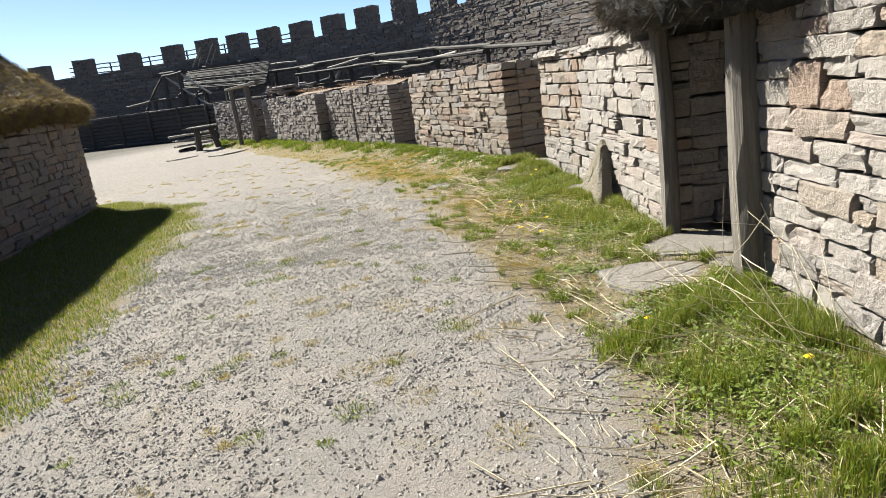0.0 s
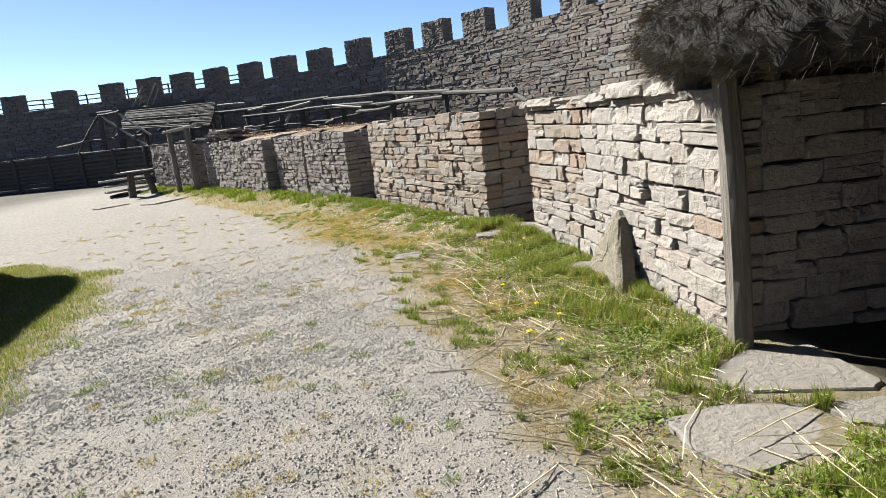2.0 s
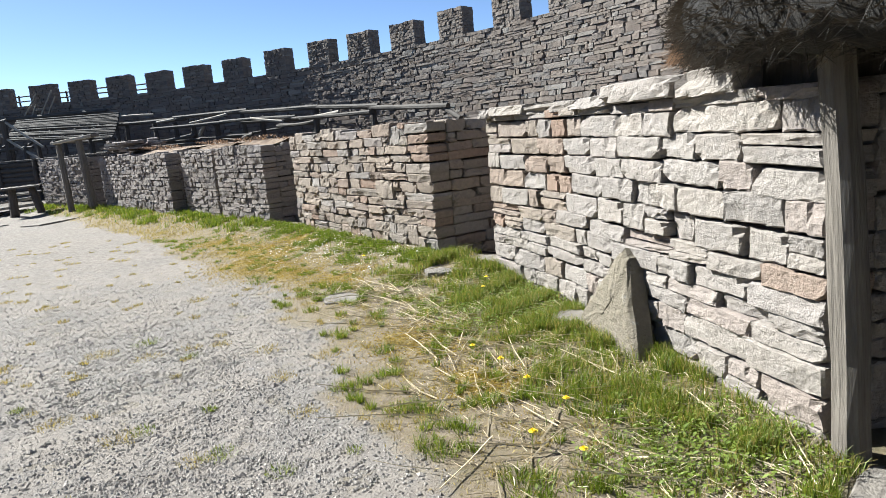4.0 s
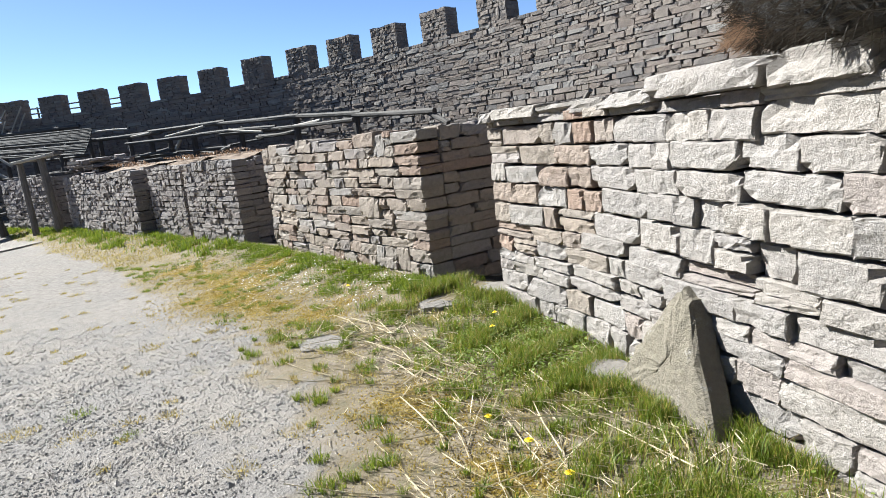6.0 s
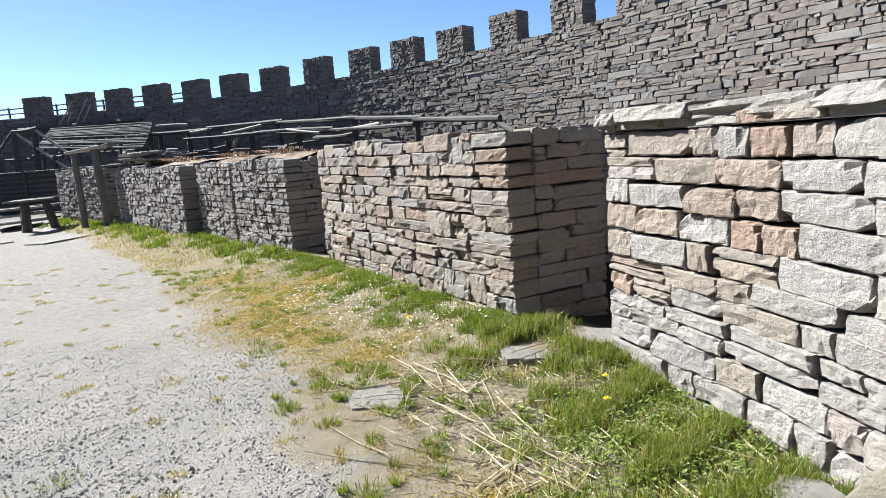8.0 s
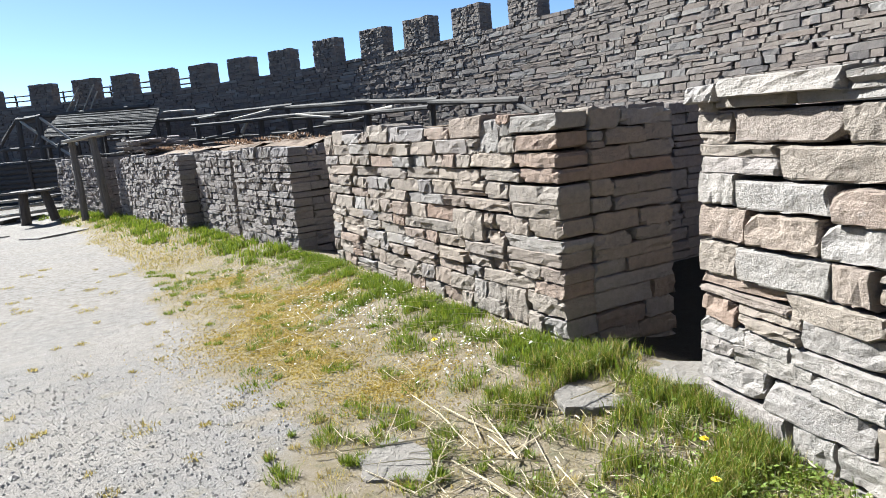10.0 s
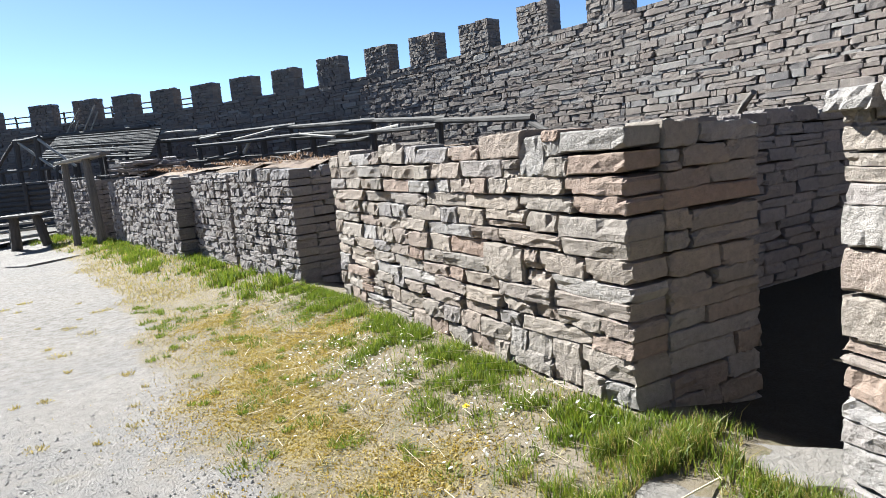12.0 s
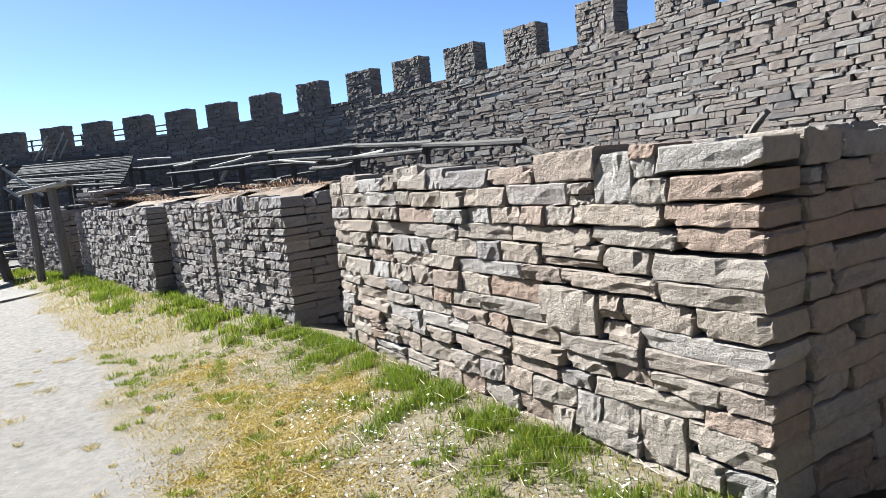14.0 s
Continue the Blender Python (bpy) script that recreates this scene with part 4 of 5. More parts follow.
shelter = tagged(new("log_shelter"), "open lean-to of dark rough logs against the ring wall", "shelter")
rng = random.Random(9)
for k, (a, top) in enumerate(((34.5, 2.5), (39.9, 2.76), (45.2, 2.72), (46.8, 2.96), (49.5, 2.75), (52.0, 2.9), (53.6, 2.86), (55.6, 2.96), (58.5, 3.0))):
    pole_part("post", ring_point(a, 37.6, -0.05), ring_point(a + rng.uniform(-0.2, 0.2), 37.6, top), rng.uniform(0.12, 0.19), dark_wood, shelter, 200 + k)
tops = [(28.6, 2.22), (34.4, 2.52), (39.9, 2.8), (46.8, 3.0), (53.0, 3.02), (59.5, 3.08)]
for k, ((a, za), (b, zb)) in enumerate(zip(tops, tops[1:])):
    pole_part("beam", ring_point(a - 0.6, 37.5, za + 0.02 * (k % 2)), ring_point(b + 0.6, 37.5, zb + 0.06 * (k % 2)), 0.11, dark_wood, shelter, 220 + k)
tops = [(33.5, 2.3), (40.5, 2.42), (47.0, 2.6), (54.0, 2.65)]
for k, ((a, za), (b, zb)) in enumerate(zip(tops, tops[1:])):
    pole_part("beam", ring_point(a, 36.9, za), ring_point(b + 1.0, 36.9, zb), 0.09, dark_wood, shelter, 230 + k)
for k, (a, b, za, zb, r) in enumerate(((53.2, 55.0, 3.02, 2.96, 37.3), (47.8, 51.6, 2.95, 2.74, 37.2), (41.5, 44.6, 2.34, 2.62, 36.7), (49.7, 50.3, 2.55, 2.12, 36.9), (36.2, 40.0, 2.46, 2.36, 36.8), (57.0, 60.0, 3.4, 3.5, 38.5))):
    pole_part("loose_pole", ring_point(a, r, za), ring_point(b, r, zb), 0.06 if k != 3 else 0.09, pale_wood, shelter, 270 + k, "pale peeled pole")
for k in range(22):
    a = rng.uniform(38, 60)
    r = rng.uniform(36.8, 39.2)
    z = rng.uniform(1.2, 2.4)
    pole_part("stacked_log", ring_point(a, r, z), ring_point(a + rng.uniform(2, 5), r + rng.uniform(-0.4, 0.4), z + rng.uniform(-0.25, 0.25)), rng.uniform(0.05, 0.09), dark_wood, shelter, 300 + k)
m, le = along(ring_point(28.9, 37.6, 2.25), ring_point(26.9, 37.4, 1.75))
child("beam", log_mesh("beam", le, 0.1, 0.08, dark_wood, 299), shelter, m)

pole_part("loose_pole", ring_point(17.0, 36.6, 1.65), ring_point(16.2, 36.4, 2.05), 0.07, old_wood, shelter, 298, "grey weathered pole")

lath_roof = tagged(new("lath_roof"), "sloping unfinished roof of long dark laths on rafters", "roof")
for k in range(17):
    f = k / 16
    r, z = 37.3 - 3.0 * f, 3.72 - 1.05 * f
    pole_part("lath", ring_point(68.3 - 3.0 * f, r, z + 0.05), ring_point(58.5 - 4.0 * f, r, z - 0.12 - 0.2 * f), 0.04, dark_wood, lath_roof, 330 + k, taper=0.9)
for k in range(4):
    a = 66.5 - 2.4 * k
    pole_part("rafter", ring_point(a, 37.5, 3.5), ring_point(a - 1.2, 34.1, 2.36), 0.07, dark_wood, lath_roof, 350 + k)
for k in range(4):
    a = 62 - 2.6 * k
    pole_part("post", ring_point(a + 3, 34.5, -0.05), ring_point(a + 3, 34.5, 2.62), 0.1, dark_wood, lath_roof, 360 + k)
    pole_part("post", ring_point(a + 5, 37.4, -0.05), ring_point(a + 5, 37.4, 3.6), 0.1, dark_wood, lath_roof, 370 + k)

roof_frame = tagged(new("roof_frame"), "bare timber roof frame of crossed dark poles", "timber frame")
for k, (a, b, r, mt) in enumerate((
        ((-13.96, 37.9, 3.55), (-11.3, 36.4, 1.62), 0.06, pale_wood), ((-12.83, 37.3, 3.5), (-11.1, 36.3, 2.2), 0.06, pale_wood),
        ((-14.0, 37.9, 3.5), (-12.7, 37.25, 3.55), 0.09, dark_wood), ((-12.95, 37.35, 0.0), (-12.85, 37.3, 3.5), 0.13, dark_wood),
        ((-14.0, 37.9, 0.0), (-13.9, 37.85, 3.5), 0.13, dark_wood), ((-15.6, 38.6, 1.65), (-13.95, 37.9, 3.5), 0.07, dark_wood),
        ((-13.6, 37.7, 2.0), (-12.9, 37.3, 3.1), 0.05, old_wood), ((-15.2, 38.4, 2.3), (-11.6, 36.6, 2.25), 0.08, dark_wood),
        ((-16.8, 39.0, 2.1), (-14.6, 38.1, 2.3), 0.07, old_wood), ((-12.0, 36.8, 0.0), (-12.0, 36.8, 2.3), 0.12, dark_wood),
        ((-14.9, 38.3, 0.0), (-14.9, 38.3, 2.4), 0.11, dark_wood))):
    pole_part("pole", a, b, r, mt, roof_frame, 400 + k, taper=0.9)

# ---- walkway rails and boards on the ring wall ----
for k in range(6):
    a0, a1 = 60.0 + 4.2 * k, 64.4 + 4.2 * k
    rail = tagged(new("walkway_rail"), "timber handrail behind the battlements", "railing", "walkway rails")
    for z in (4.82, 5.12, 5.40):
        pole_part("rail", ring_point(a0, 41.6, z), ring_point(a1, 41.6, z), 0.045, dark_wood, rail, 430 + k)
    pole_part("upright", ring_point(a0 + 0.2, 41.7, 4.65), ring_point(a0 + 0.2, 41.7, 5.5), 0.06, dark_wood, rail, 440 + k)
for k, (a, b) in enumerate((((-13.84, 45.15, 5.32), (-14.68, 45.2, 4.12)), ((-13.97, 45.2, 4.75), (-14.29, 45.2, 4.12)), ((-12.93, 44.8, 5.42), (-13.73, 44.9, 4.1)), ((-12.80, 44.75, 5.05), (-13.35, 44.8, 4.08)))):
    m, le = along(b, a)
    bd = tagged(new("leaning_board", board_mesh("leaning_board", le, 0.1, 0.05, pale_wood, 50 + k)), "pale board leaning on a merlon", "board", "leaning boards")
    bd.matrix_world = m
walkway = tagged(new("walkway_plank"), "dark timber walkway planks along the ring wall", "plank")
pole_part("plank", ring_point(75, 39.75, 4.0), ring_point(63, 39.75, 4.0), 0.12, dark_wood, walkway, 460)

# ---- table and boards by the far house ----
table = tagged(new("trestle_table"), "rough plank table on splayed log legs", "table")
tx, ty = -8.15, 25.0
for k in range(4):
    m, le = along((tx - 0.7, ty - 0.28 + 0.17 * k, 0.86), (tx + 0.45, ty - 0.12 + 0.17 * k, 0.88 + 0.01 * k))
    child("plank", board_mesh("plank", le, 0.16, 0.05, pale_wood if k % 2 else old_wood, 60 + k), table, m)
for k, (dx, dy, sx, r) in enumerate(((-0.32, 0.05, -0.06, 0.13), (0.18, 0.08, 0.16, 0.12))):
    pole_part("leg", (tx + dx + sx, ty + dy, -0.02), (tx + dx, ty + dy, 0.84), r, dark_wood, table, 470 + k)
stack = tagged(new("board_stack"), "low stack of rough grey boards", "boards")
rng = random.Random(12)
for k in range(9):
    z = 0.2 + 0.2 * (k // 3)
    y0 = 26.3 + 0.28 * (k % 3)
    m, le = along((-9.75 + rng.uniform(-0.25, 0.25), y0 - 0.2, z), (-8.45 + rng.uniform(-0.25, 0.05), y0 + 0.4, z + rng.uniform(-0.02, 0.06)))
    child("board", board_mesh("board", le, 0.2, 0.06, dark_wood if k % 3 else pale_wood, 80 + k), stack, m)
for k in range(3):
    m, le = along((-9.6 + 0.45 * k, 26.0, 0.05), (-9.5 + 0.45 * k, 27.3, 0.05))
    child("bearer", board_mesh("bearer", le, 0.1, 0.1, dark_wood, 90 + k), stack, m)

# ---- ground cover ----
GR = np.random.default_rng(17)


def scatter(n, xr, yr, chance):
    """About n points in the rectangle, kept by chance(x, y)."""
    out = []
    have = 0
    for _ in range(60):
        x, y = GR.uniform(*xr, n), GR.uniform(*yr, n)
        keep = GR.random(n) < chance(x, y)
        out.append(np.stack([x[keep], y[keep]], 1))
        have += keep.sum()
        if have >= n:
            break
    return np.concatenate(out)[:n]


def blades(name, xy, h0, h1, width, material, label, lean=0.6, lift=0.0, category="grass"):
    """Grass blades as one mesh: five points and three triangles each."""
    xy, outward = xy if isinstance(xy, tuple) else (xy, None)
    n = len(xy)
    z = ground_z(xy[:, 0], xy[:, 1]) - 0.005 + lift
    h = GR.uniform(h0, h1, n) * GR.uniform(0.6, 1.15, n)
    a = GR.uniform(0, 2 * np.pi, n)
    side = np.stack([np.cos(a), np.sin(a), np.zeros(n)], 1) * (width * GR.uniform(0.6, 1.3, n) / 2)[:, None]
    b = GR.uniform(0, 2 * np.pi, n) if outward is None else outward + GR.normal(0, 0.5, n)
    ln = GR.uniform(0.1, 1.0, n) * lean
    bend = np.stack([np.cos(b) * ln, np.sin(b) * ln, np.zeros(n)], 1) * h[:, None]
    base = np.stack([xy[:, 0], xy[:, 1], z], 1)
    up = np.stack([np.zeros(n), np.zeros(n), h], 1)
    mid = base + up * 0.6 + bend * 0.35
    tip = base + up * (1 - 0.25 * ln[:, None]) + bend
    v = np.stack([base - side, base + side, mid - side * 0.75, mid + side * 0.75, tip], 1).reshape(-1, 3)
    t = (np.array([[0, 1, 3], [0, 3, 2], [2, 3, 4]])[None] + (np.arange(n) * 5)[:, None, None]).reshape(-1, 3)
    return tagged(new(name, mesh_tris(name, v, t, material)), label, category, kind="stuff")


def court_side(x, y):
    """1 on the lane's side of the house fronts and off the flat stones."""
    ok = (x < np.interp(y, [-4, 5.5, 8.2, 9.5, 9.56, 10.34, 10.4, 14.25, 15.1, 18.4, 23, 27], [1.97, 1.92, 1.86, 1.66, 1.85, 1.55, 1.25, -0.26, -0.75, -2.6, -5.45, -8.5])).astype(float)
    for cx, cy, r in ((1.45, 4.33, 0.34), (1.9, 4.9, 0.33), (1.3, 4.4, 0.25), (1.65, 4.35, 0.2), (2.0, 4.3, 0.2), (1.1, 9.7, 0.17), (0.08, 9.5, 0.16), (1.68, 7.63, 0.12), (1.72, 9.75, 0.27)):
        ok = ok * (np.hypot(x - cx, y - cy) > r)
    return ok


def clumpy(x, y):
    return np.clip(0.55 + 0.7 * wave(2.1 * x + 1, 2.3 * y) + 0.5 * wave(5.3 * x, 4.9 * y + 2), 0, 1)


def lush(x, y):
    d = dist_to_fronts(x, y)
    reach = np.interp(y, [0, 3.4, 4.0, 5.2, 6.0, 8.5, 9.2, 9.8, 10.4, 14, 16], [0.95, 0.85, 0.35, 0.4, 0.85, 0.9, 0.4, 0.32, 0.48, 0.42, 0.5])
    edge = smooth(reach + 0.3, reach * 0.25, d + 0.3 * wave(2.3 * x, 2.1 * y + 1) + 0.16 * wave(6 * x, 7 * y))
    tuft = np.clip(0.45 + 0.9 * wave(5.1 * x + 3, 5.7 * y) + 0.6 * wave(9.3 * x, 8.7 * y + 1), 0, 1)
    return edge * court_side(x, y) * (1 - 0.8 * mossy(x, y)) * (0.05 + 0.95 * smooth(0.12, 0.6, clumpy(x, y) * tuft)) * smooth(-0.02, 0.1, d)


blades("grass", scatter(42000, (0.2, 2.0), (0.9, 5.2), lush), 0.04, 0.14, 0.0042, grass_mat, "lush green grass along the house fronts")
blades("grass", scatter(44000, (0.2, 2.0), (5.0, 10.2), lush), 0.04, 0.13, 0.0045, grass_mat, "lush green grass along the house fronts")
blades("grass", scatter(21000, (-1.5, 1.4), (10.0, 15.0), lush), 0.025, 0.09, 0.006, grass_mat, "lush green grass along the house fronts")
blades("grass", scatter(12000, (-9.0, -0.5), (15.0, 27.0), lush), 0.05, 0.14, 0.012, grass_mat, "green grass at the foot of the far fronts")

blades("dry_blades", scatter(16000, (0.2, 2.0), (0.9, 10.2), lush), 0.04, 0.14, 0.004, dry_grass_mat, "dry yellow blades among the green grass", 0.9)


def tuft_points(n_clumps, per, xr, yr, chance, r0, r1):
    """Blade feet in tight round tufts, with the way each blade leans outwards."""
    c = scatter(n_clumps, xr, yr, chance)
    rad = r0 + (r1 - r0) * GR.random(len(c)) ** 2
    k = GR.poisson(per * (rad / r1)) + 14
    i = np.repeat(np.arange(len(c)), k)
    a, r = GR.uniform(0, 2 * np.pi, len(i)), GR.random(len(i)) ** 0.7 * rad[i]
    p = c[i] + np.stack([np.cos(a) * r, np.sin(a) * r], 1)
    keep = court_side(p[:, 0], p[:, 1]) > 0.5
    return p[keep], a[keep]


def fringe(x, y):
    g = greenness(x, y)
    return smooth(0.25, 0.8, g) * court_side(x, y) * (x > np.interp(y, *PATH_R) - 0.6)


blades("grass_tufts", tuft_points(420, 130, (-0.8, 2.0), (1.0, 10.2), fringe, 0.02, 0.10), 0.03, 0.08, 0.0045, grass_mat, "short green tufts scattered over dry soil", 0.9)
blades("grass_tufts", tuft_points(260, 120, (-0.8, 2.0), (1.0, 10.2), fringe, 0.03, 0.12), 0.02, 0.05, 0.004, dry_grass_mat, "yellowed short tufts scattered over dry soil", 1.1)
blades("grass_tufts", tuft_points(150, 130, (-4.0, 1.0), (10.0, 16.0), fringe, 0.03, 0.14), 0.02, 0.055, 0.006, grass_mat, "short green tufts scattered over dry soil", 0.9)
blades("dry_grass", scatter(17000, (-3.5, 1.2), (9.6, 17.0), lambda x, y: fringe(x, y) * clumpy(1.3 * x + 5, 1.3 * y)), 0.01, 0.035, 0.007, dry_grass_mat, "matted straw-yellow grass beside the lane", 1.8)
blades("dry_grass", scatter(10000, (-0.2, 1.9), (1.0, 9.8), lambda x, y: fringe(x, y) * clumpy(1.3 * x + 5, 1.3 * y)), 0.01, 0.035, 0.005, dry_grass_mat, "matted straw-yellow grass beside the lane", 1.8)
blades("dry_grass", scatter(9000, (-9, -1.5), (16.0, 26.0), fringe), 0.02, 0.06, 0.012, dry_grass_mat, "matted straw-yellow grass beside the far fronts", 1.3)


def wall_top(x, y):
    """1 over the earth fill behind the grey fronts."""
    inside = np.zeros(np.shape(x))
    for (ax, ay), (bx, by) in (WALL_C, WALL_C2, WALL_D):
        le = math.hypot(bx - ax, by - ay)
        ux, uy = (bx - ax) / le, (by - ay) / le
        s, d = (x - ax) * ux + (y - ay) * uy, (x - ax) * uy - (y - ay) * ux
        inside = np.maximum(inside, (s > 0.15) * (s < le - 0.15) * (d > 0.3) * (d < 2.5))
    return inside * clumpy(2 * x, 2 * y)


blades("wall_top_turf", scatter(9000, (-5.5, 2.0), (15.0, 24.5), wall_top), 0.02, 0.055, 0.012, frayed_mat, "dry yellow-brown turf on the earth-filled wall tops", 1.6, lift=1.53)


def verge(x, y):
    le = np.interp(y, *PATH_L)
    front = np.interp(y, [3, 4.2, 6.3, 12.35, 13], [-4.8, -5.0, -5.35, -6.45, -6.5])
    return smooth(-0.15, 0.3, le - x + 0.25 * wave(2.5 * x, 2.5 * y)) * (x > front) * (y < 12.7)


blades("verge_grass", scatter(80000, (-6.6, -2.3), (2.5, 12.8), verge), 0.015, 0.06, 0.006, grass_mat, "short green verge along the thatched house", 0.8)
blades("verge_grass", scatter(30000, (-6.6, -2.3), (2.5, 12.8), verge), 0.02, 0.06, 0.005, dry_grass_mat, "yellowing blades in the verge", 1.0)


def lane(x, y):
    return (greenness(x, y) < 0.35).astype(float)


blades("lane_tufts", tuft_points(75, 190, (-3.2, 0.4), (1.5, 9.0), lane, 0.04, 0.14), 0.012, 0.04, 0.004, dry_grass_mat, "low tufts growing in the gravel", 1.2)
blades("lane_tufts", tuft_points(55, 170, (-3.2, 0.4), (1.5, 9.0), lane, 0.04, 0.13), 0.015, 0.045, 0.004, grass_mat, "low green tufts growing in the gravel", 1.2)
blades("lane_tufts", tuft_points(90, 90, (-6.5, -0.5), (8.0, 17.0), lane, 0.03, 0.13), 0.015, 0.04, 0.007, dry_grass_mat, "low tufts growing in the gravel", 1.2)


def pebbles(name, xy, r0, r1, material, label):
    """Crushed stone: squashed eight-sided chips in one mesh."""
    n = len(xy)
    r = r0 + (r1 - r0) * GR.random(n) ** 1.7
    z = ground_z(xy[:, 0], xy[:, 1])
    octa = np.array([[1, 0, 0], [0, 1, 0], [-1, 0, 0], [0, -1, 0], [0, 0, 1], [0, 0, -1]], float)
    v = octa[None] * (r[:, None] * GR.uniform(0.6, 1.3, (n, 1)))[:, :, None] * GR.uniform(0.55, 1.2, (n, 6, 1))
    v[:, :, 2] *= 0.6
    a = GR.uniform(0, 6.283, n)
    c, s = np.cos(a)[:, None], np.sin(a)[:, None]
    x, y = v[:, :, 0] * c - v[:, :, 1] * s, v[:, :, 0] * s + v[:, :, 1] * c
    v = np.stack([x + xy[:, :1], y + xy[:, 1:], v[:, :, 2] + (z + r * 0.15)[:, None]], -1).reshape(-1, 3)
    t = np.array([[0, 1, 4], [1, 2, 4], [2, 3, 4], [3, 0, 4], [1, 0, 5], [2, 1, 5], [3, 2, 5], [0, 3, 5]])
    t = (t[None] + (np.arange(n) * 6)[:, None, None]).reshape(-1, 3)
    return tagged(new(name, mesh_tris(name, v, t, material, True)), label, "gravel", kind="stuff")


def gravel_chance(x, y):
    return smooth(0.75, 0.2, greenness(x, y)) * (0.3 + 0.7 * clumpy(0.8 * x, 0.8 * y)) * smooth(13.0, 6.0, y)


chips = stone_material("crushed_limestone", [(0.20, 0.192, 0.182), (0.32, 0.307, 0.287), (0.26, 0.25, 0.235), (0.40, 0.38, 0.35)], island=True, lichen=0.0)
pebbles("gravel", scatter(46000, (-3.0, 1.3), (1.2, 6.5), gravel_chance), 0.003, 0.014, chips, "loose grey crushed-stone gravel")
pebbles("gravel", scatter(34000, (-4.0, 0.8), (6.0, 13.0), gravel_chance), 0.004, 0.014, chips, "loose grey crushed-stone gravel")
pebbles("gravel", scatter(700, (-4.0, 1.2), (1.5, 13.0), gravel_chance), 0.010, 0.028, chips, "larger stones lying on the gravel")


def stems(name, xy, l0, l1, r, label, tilt=0.05):
    """Dry reed stems lying about: thin three-sided tubes in two slightly bent lengths."""
    n = len(xy)
    le = GR.uniform(l0, l1, n)
    a = GR.normal(2.2, 0.9, n)
    el = np.abs(GR.normal(0, tilt, n))
    d = np.stack([np.cos(a) * np.cos(el), np.sin(a) * np.cos(el), np.sin(el)], 1)
    p0 = np.stack([xy[:, 0], xy[:, 1], ground_z(xy[:, 0], xy[:, 1]) + GR.uniform(0.004, 0.02 + 0.5 * tilt, n)], 1)
    k = GR.normal(0, 0.05, (n, 3))
    p1 = p0 + (d + k) * (le * 0.5)[:, None]
    p2 = p0 + d * le[:, None]
    for q in (p1, p2):
        q[:, 2] = np.maximum(q[:, 2], ground_z(q[:, 0], q[:, 1]) + 0.004)
    s = np.cross(d, [0, 0, 1.0])
    s /= np.linalg.norm(s, axis=1)[:, None]
    u = np.cross(s, d)
    rr = (r * GR.uniform(0.7, 1.4, n))[:, None]
    ring3 = []
    for p, f in ((p0, 1.0), (p1, 0.9), (p2, 0.6)):
        for c in (0, 2.094, 4.189):
            ring3.append(p + (s * math.cos(c) + u * math.sin(c)) * rr * f)
    v = np.stack(ring3, 1).reshape(-1, 3)
    t = []
    for j in (0, 3):
        for c in range(3):
            e = (c + 1) % 3
            t += [[j + c, j + e, j + 3 + e], [j + c, j + 3 + e, j + 3 + c]]
    t = (np.array(t)[None] + (np.arange(n) * 9)[:, None, None]).reshape(-1, 3)
    return tagged(new(name, mesh_tris(name, v, t, straw_mat, True)), label, "straw", kind="stuff")


def strewn(x, y):
    d = dist_to_fronts(x, y)
    return smooth(1.9, 0.9, d) * court_side(x, y) * np.where(y > 9.8, 0.35, 1.0)


stems("straw", scatter(330, (0.0, 1.85), (1.4, 9.8), strewn), 0.2, 0.7, 0.0042, "long dry reed stems strewn over grass and gravel", 0.025)
stems("straw", scatter(3600, (-0.2, 1.85), (1.4, 9.8), strewn), 0.02, 0.12, 0.002, "broken bits of dry straw")
stems("straw", scatter(380, (-1.8, 1.2), (9.6, 15.0), strewn), 0.03, 0.25, 0.0022, "dry reed stems by the far fronts")
stems("straw", scatter(50, (1.1, 1.9), (1.8, 3.9), strewn), 0.25, 0.6, 0.0018, "tall dry stalks standing in the grass", 0.9)

# ---- broad leaves and flowers ----
def leaves(name, xy, size, material, label):
    n = len(xy)
    z = ground_z(xy[:, 0], xy[:, 1]) + GR.uniform(0.01, 0.07, n)
    s = size * GR.uniform(0.6, 1.3, n)
    a, tl = GR.uniform(0, 6.283, n), GR.uniform(-0.6, 0.6, n)
    c = np.array([[0, -0.5, 0], [0.35, 0, 0.06], [0, 0.6, 0], [-0.35, 0, 0.06]])
    v = c[None] * s[:, None, None]
    v[:, :, 2] += v[:, :, 1] * tl[:, None]
    x = v[:, :, 0] * np.cos(a)[:, None] - v[:, :, 1] * np.sin(a)[:, None] + xy[:, :1]
    y = v[:, :, 0] * np.sin(a)[:, None] + v[:, :, 1] * np.cos(a)[:, None] + xy[:, 1:]
    v = np.stack([x, y, v[:, :, 2] + z[:, None]], -1).reshape(-1, 3)
    t = (np.array([[0, 1, 2], [0, 2, 3]])[None] + (np.arange(n) * 4)[:, None, None]).reshape(-1, 3)
    return tagged(new(name, mesh_tris(name, v, t, material)), label, "weeds", kind="stuff")


weed_mat = blade_material("fresh_weeds", [(0.115, 0.184, 0.020), (0.162, 0.220, 0.031), (0.092, 0.152, 0.018), (0.197, 0.232, 0.047)])
petal_mat = blade_material("white_petals", [(0.75, 0.75, 0.72), (0.82, 0.82, 0.8), (0.7, 0.7, 0.66)])


def spots(*centres):
    return lambda x, y: np.clip(sum(np.exp(-((x - cx) ** 2 + (y - cy) ** 2) / (r * r)) for cx, cy, r in centres), 0, 1) * court_side(x, y)


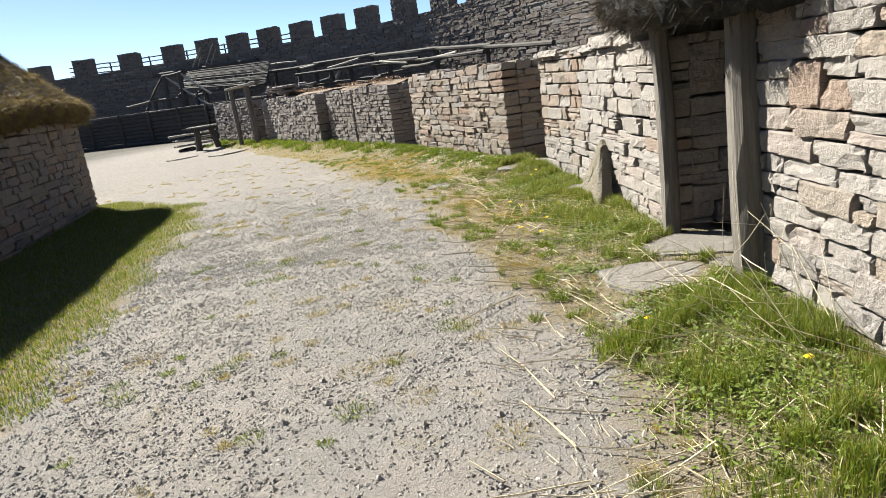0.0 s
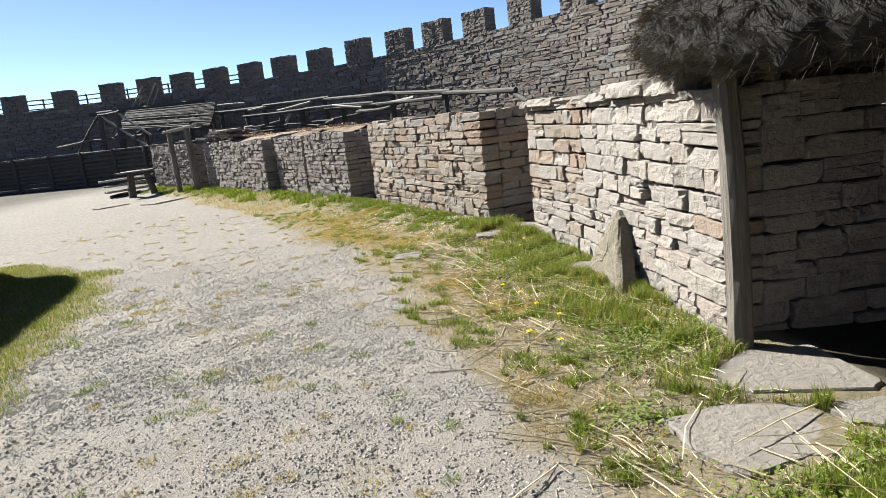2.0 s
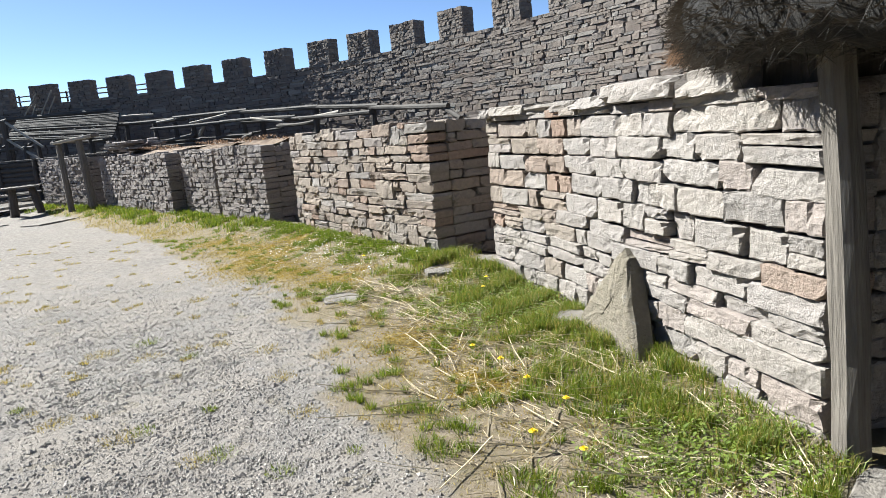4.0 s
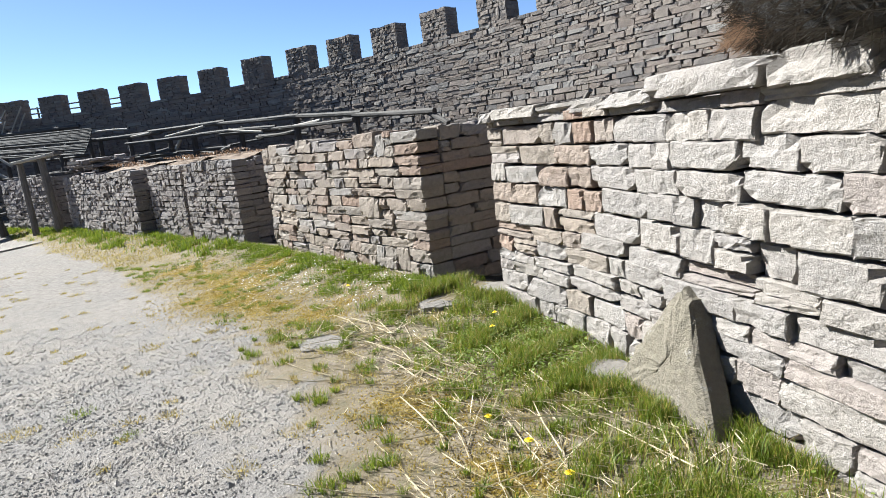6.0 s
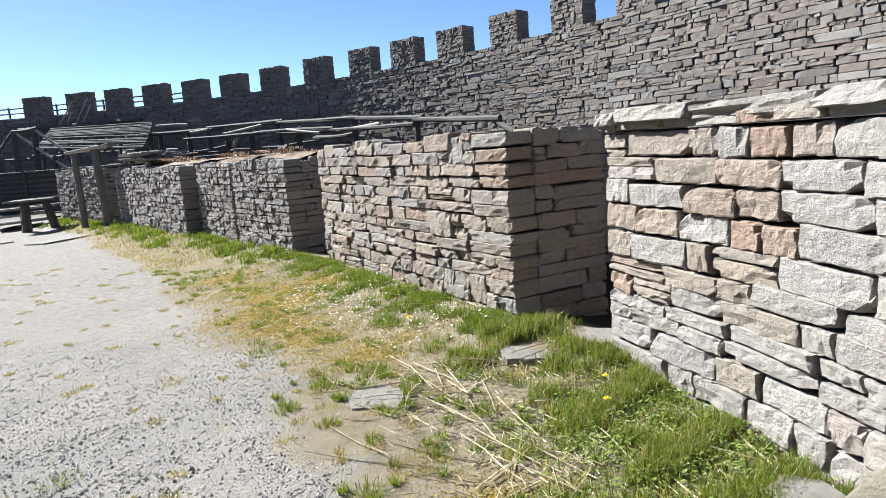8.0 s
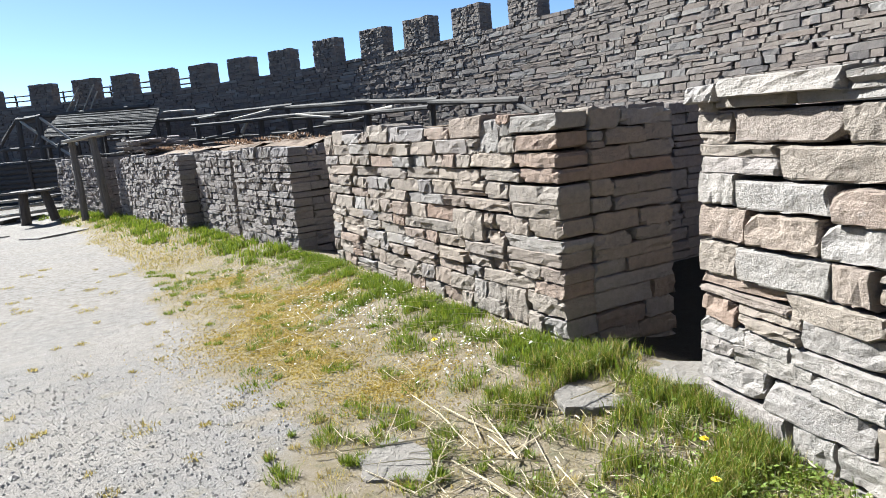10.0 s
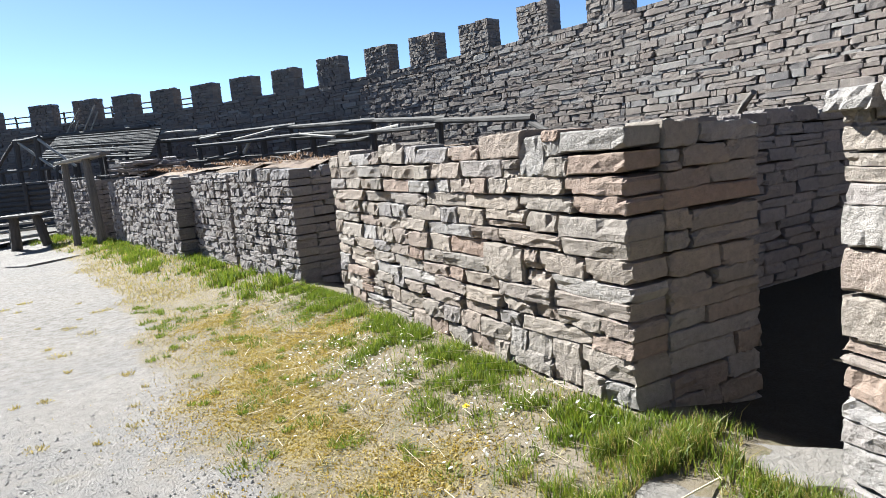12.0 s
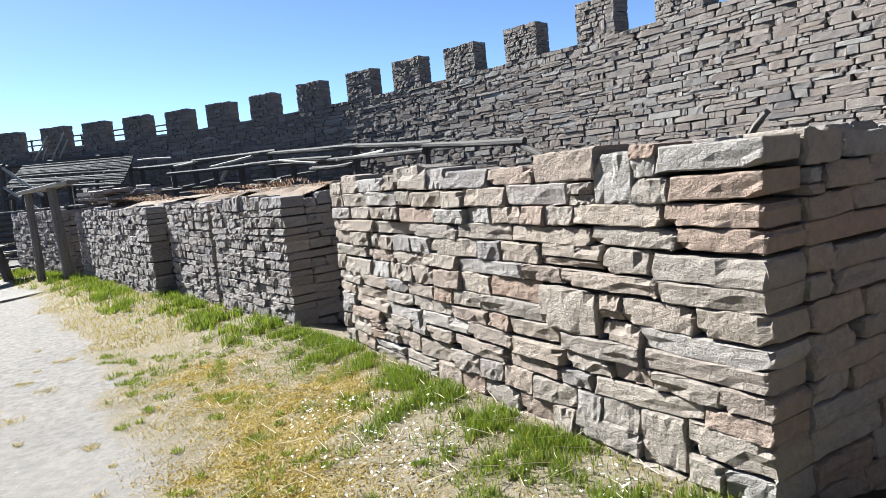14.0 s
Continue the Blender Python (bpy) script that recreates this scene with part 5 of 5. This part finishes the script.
leaves("weeds", scatter(9000, (0.6, 1.95), (1.2, 9.6), spots((1.5, 8.4, 0.5), (1.45, 5.6, 0.35), (1.55, 3.6, 0.45), (1.35, 2.6, 0.4), (1.75, 4.3, 0.2), (1.0, 4.7, 0.15))), 0.022, weed_mat, "bright green low weeds among the grass")
blades("yellow_moss", scatter(60000, (-2.4, 1.5), (5.5, 15.0), lambda x, y: mossy(x, y) * court_side(x, y)), 0.006, 0.022, 0.010, moss_mat, "matted ochre-yellow moss and grass", 1.6)
leaves("daisies", scatter(330, (-0.8, 1.2), (10.2, 13.2), spots((0.0, 11.8, 0.45), (0.65, 10.7, 0.35), (-0.35, 12.6, 0.35))), 0.022, petal_mat, "tiny white flowers in the grass")

yellow_mat = plain_material("dandelion_yellow", (0.82, 0.62, 0.01), (0.9, 0.72, 0.03), 200.0, 0.7, 0.004)
stalk_mat = plain_material("dandelion_stalk", (0.14, 0.2, 0.04), (0.2, 0.26, 0.06), 40.0)


def dandelion(x, y, h, r, seed):
    rng = random.Random(seed)
    z = float(ground_z(np.array(x), np.array(y)))
    root = tagged(new("dandelion"), "yellow dandelion flowering in the grass", "flower", "dandelions")
    root.location = (x, y, z)
    child("stalk", log_mesh("stalk", h, 0.003, 0.0025, stalk_mat, seed, 0.004, 5, 4), root)
    bm = bmesh.new()
    for ring_r, tilt, n in ((1.0, 0.25, 16), (0.75, 0.5, 13), (0.5, 0.85, 9), (0.25, 1.2, 6)):
        for k in range(n):
            a = 2 * math.pi * (k + rng.random() * 0.4) / n
            d = Vector((math.cos(a), math.sin(a), 0))
            sd = Vector((-d.y, d.x, 0)) * r * 0.16
            tip = d * r * ring_r + Vector((0, 0, r * tilt * 0.6))
            vs = [bm.verts.new(v) for v in (Vector((0, 0, 0)) - sd * 0.3, Vector((0, 0, 0)) + sd * 0.3, tip + sd, tip - sd)]
            bm.faces.new(vs)
    part("flower_head", bm, yellow_mat, root, "bright yellow flower head", Matrix.Translation((0, 0, h)))


for k, (x, y) in enumerate(((0.84, 7.45), (0.92, 7.05), (1.30, 8.75), (0.98, 6.72), (1.05, 6.3), (0.75, 6.0), (1.12, 3.55), (1.6, 2.75), (0.9, 5.75), (0.45, 10.9), (1.42, 9.05))):
    dandelion(x, y, 0.05 + 0.02 * (k % 3), 0.02 + 0.003 * (k % 2), 500 + k)

# ---- single stones of the house fronts ----
for root, laid, mats in STONE_QUEUE:
    pick = random.Random(len(laid))
    for k, (m, s) in enumerate(laid):
        mt = mats(m, pick) if callable(mats) else mats[pick.randrange(len(mats))]
        child("stone", stone_mesh(mt, s), root, m)
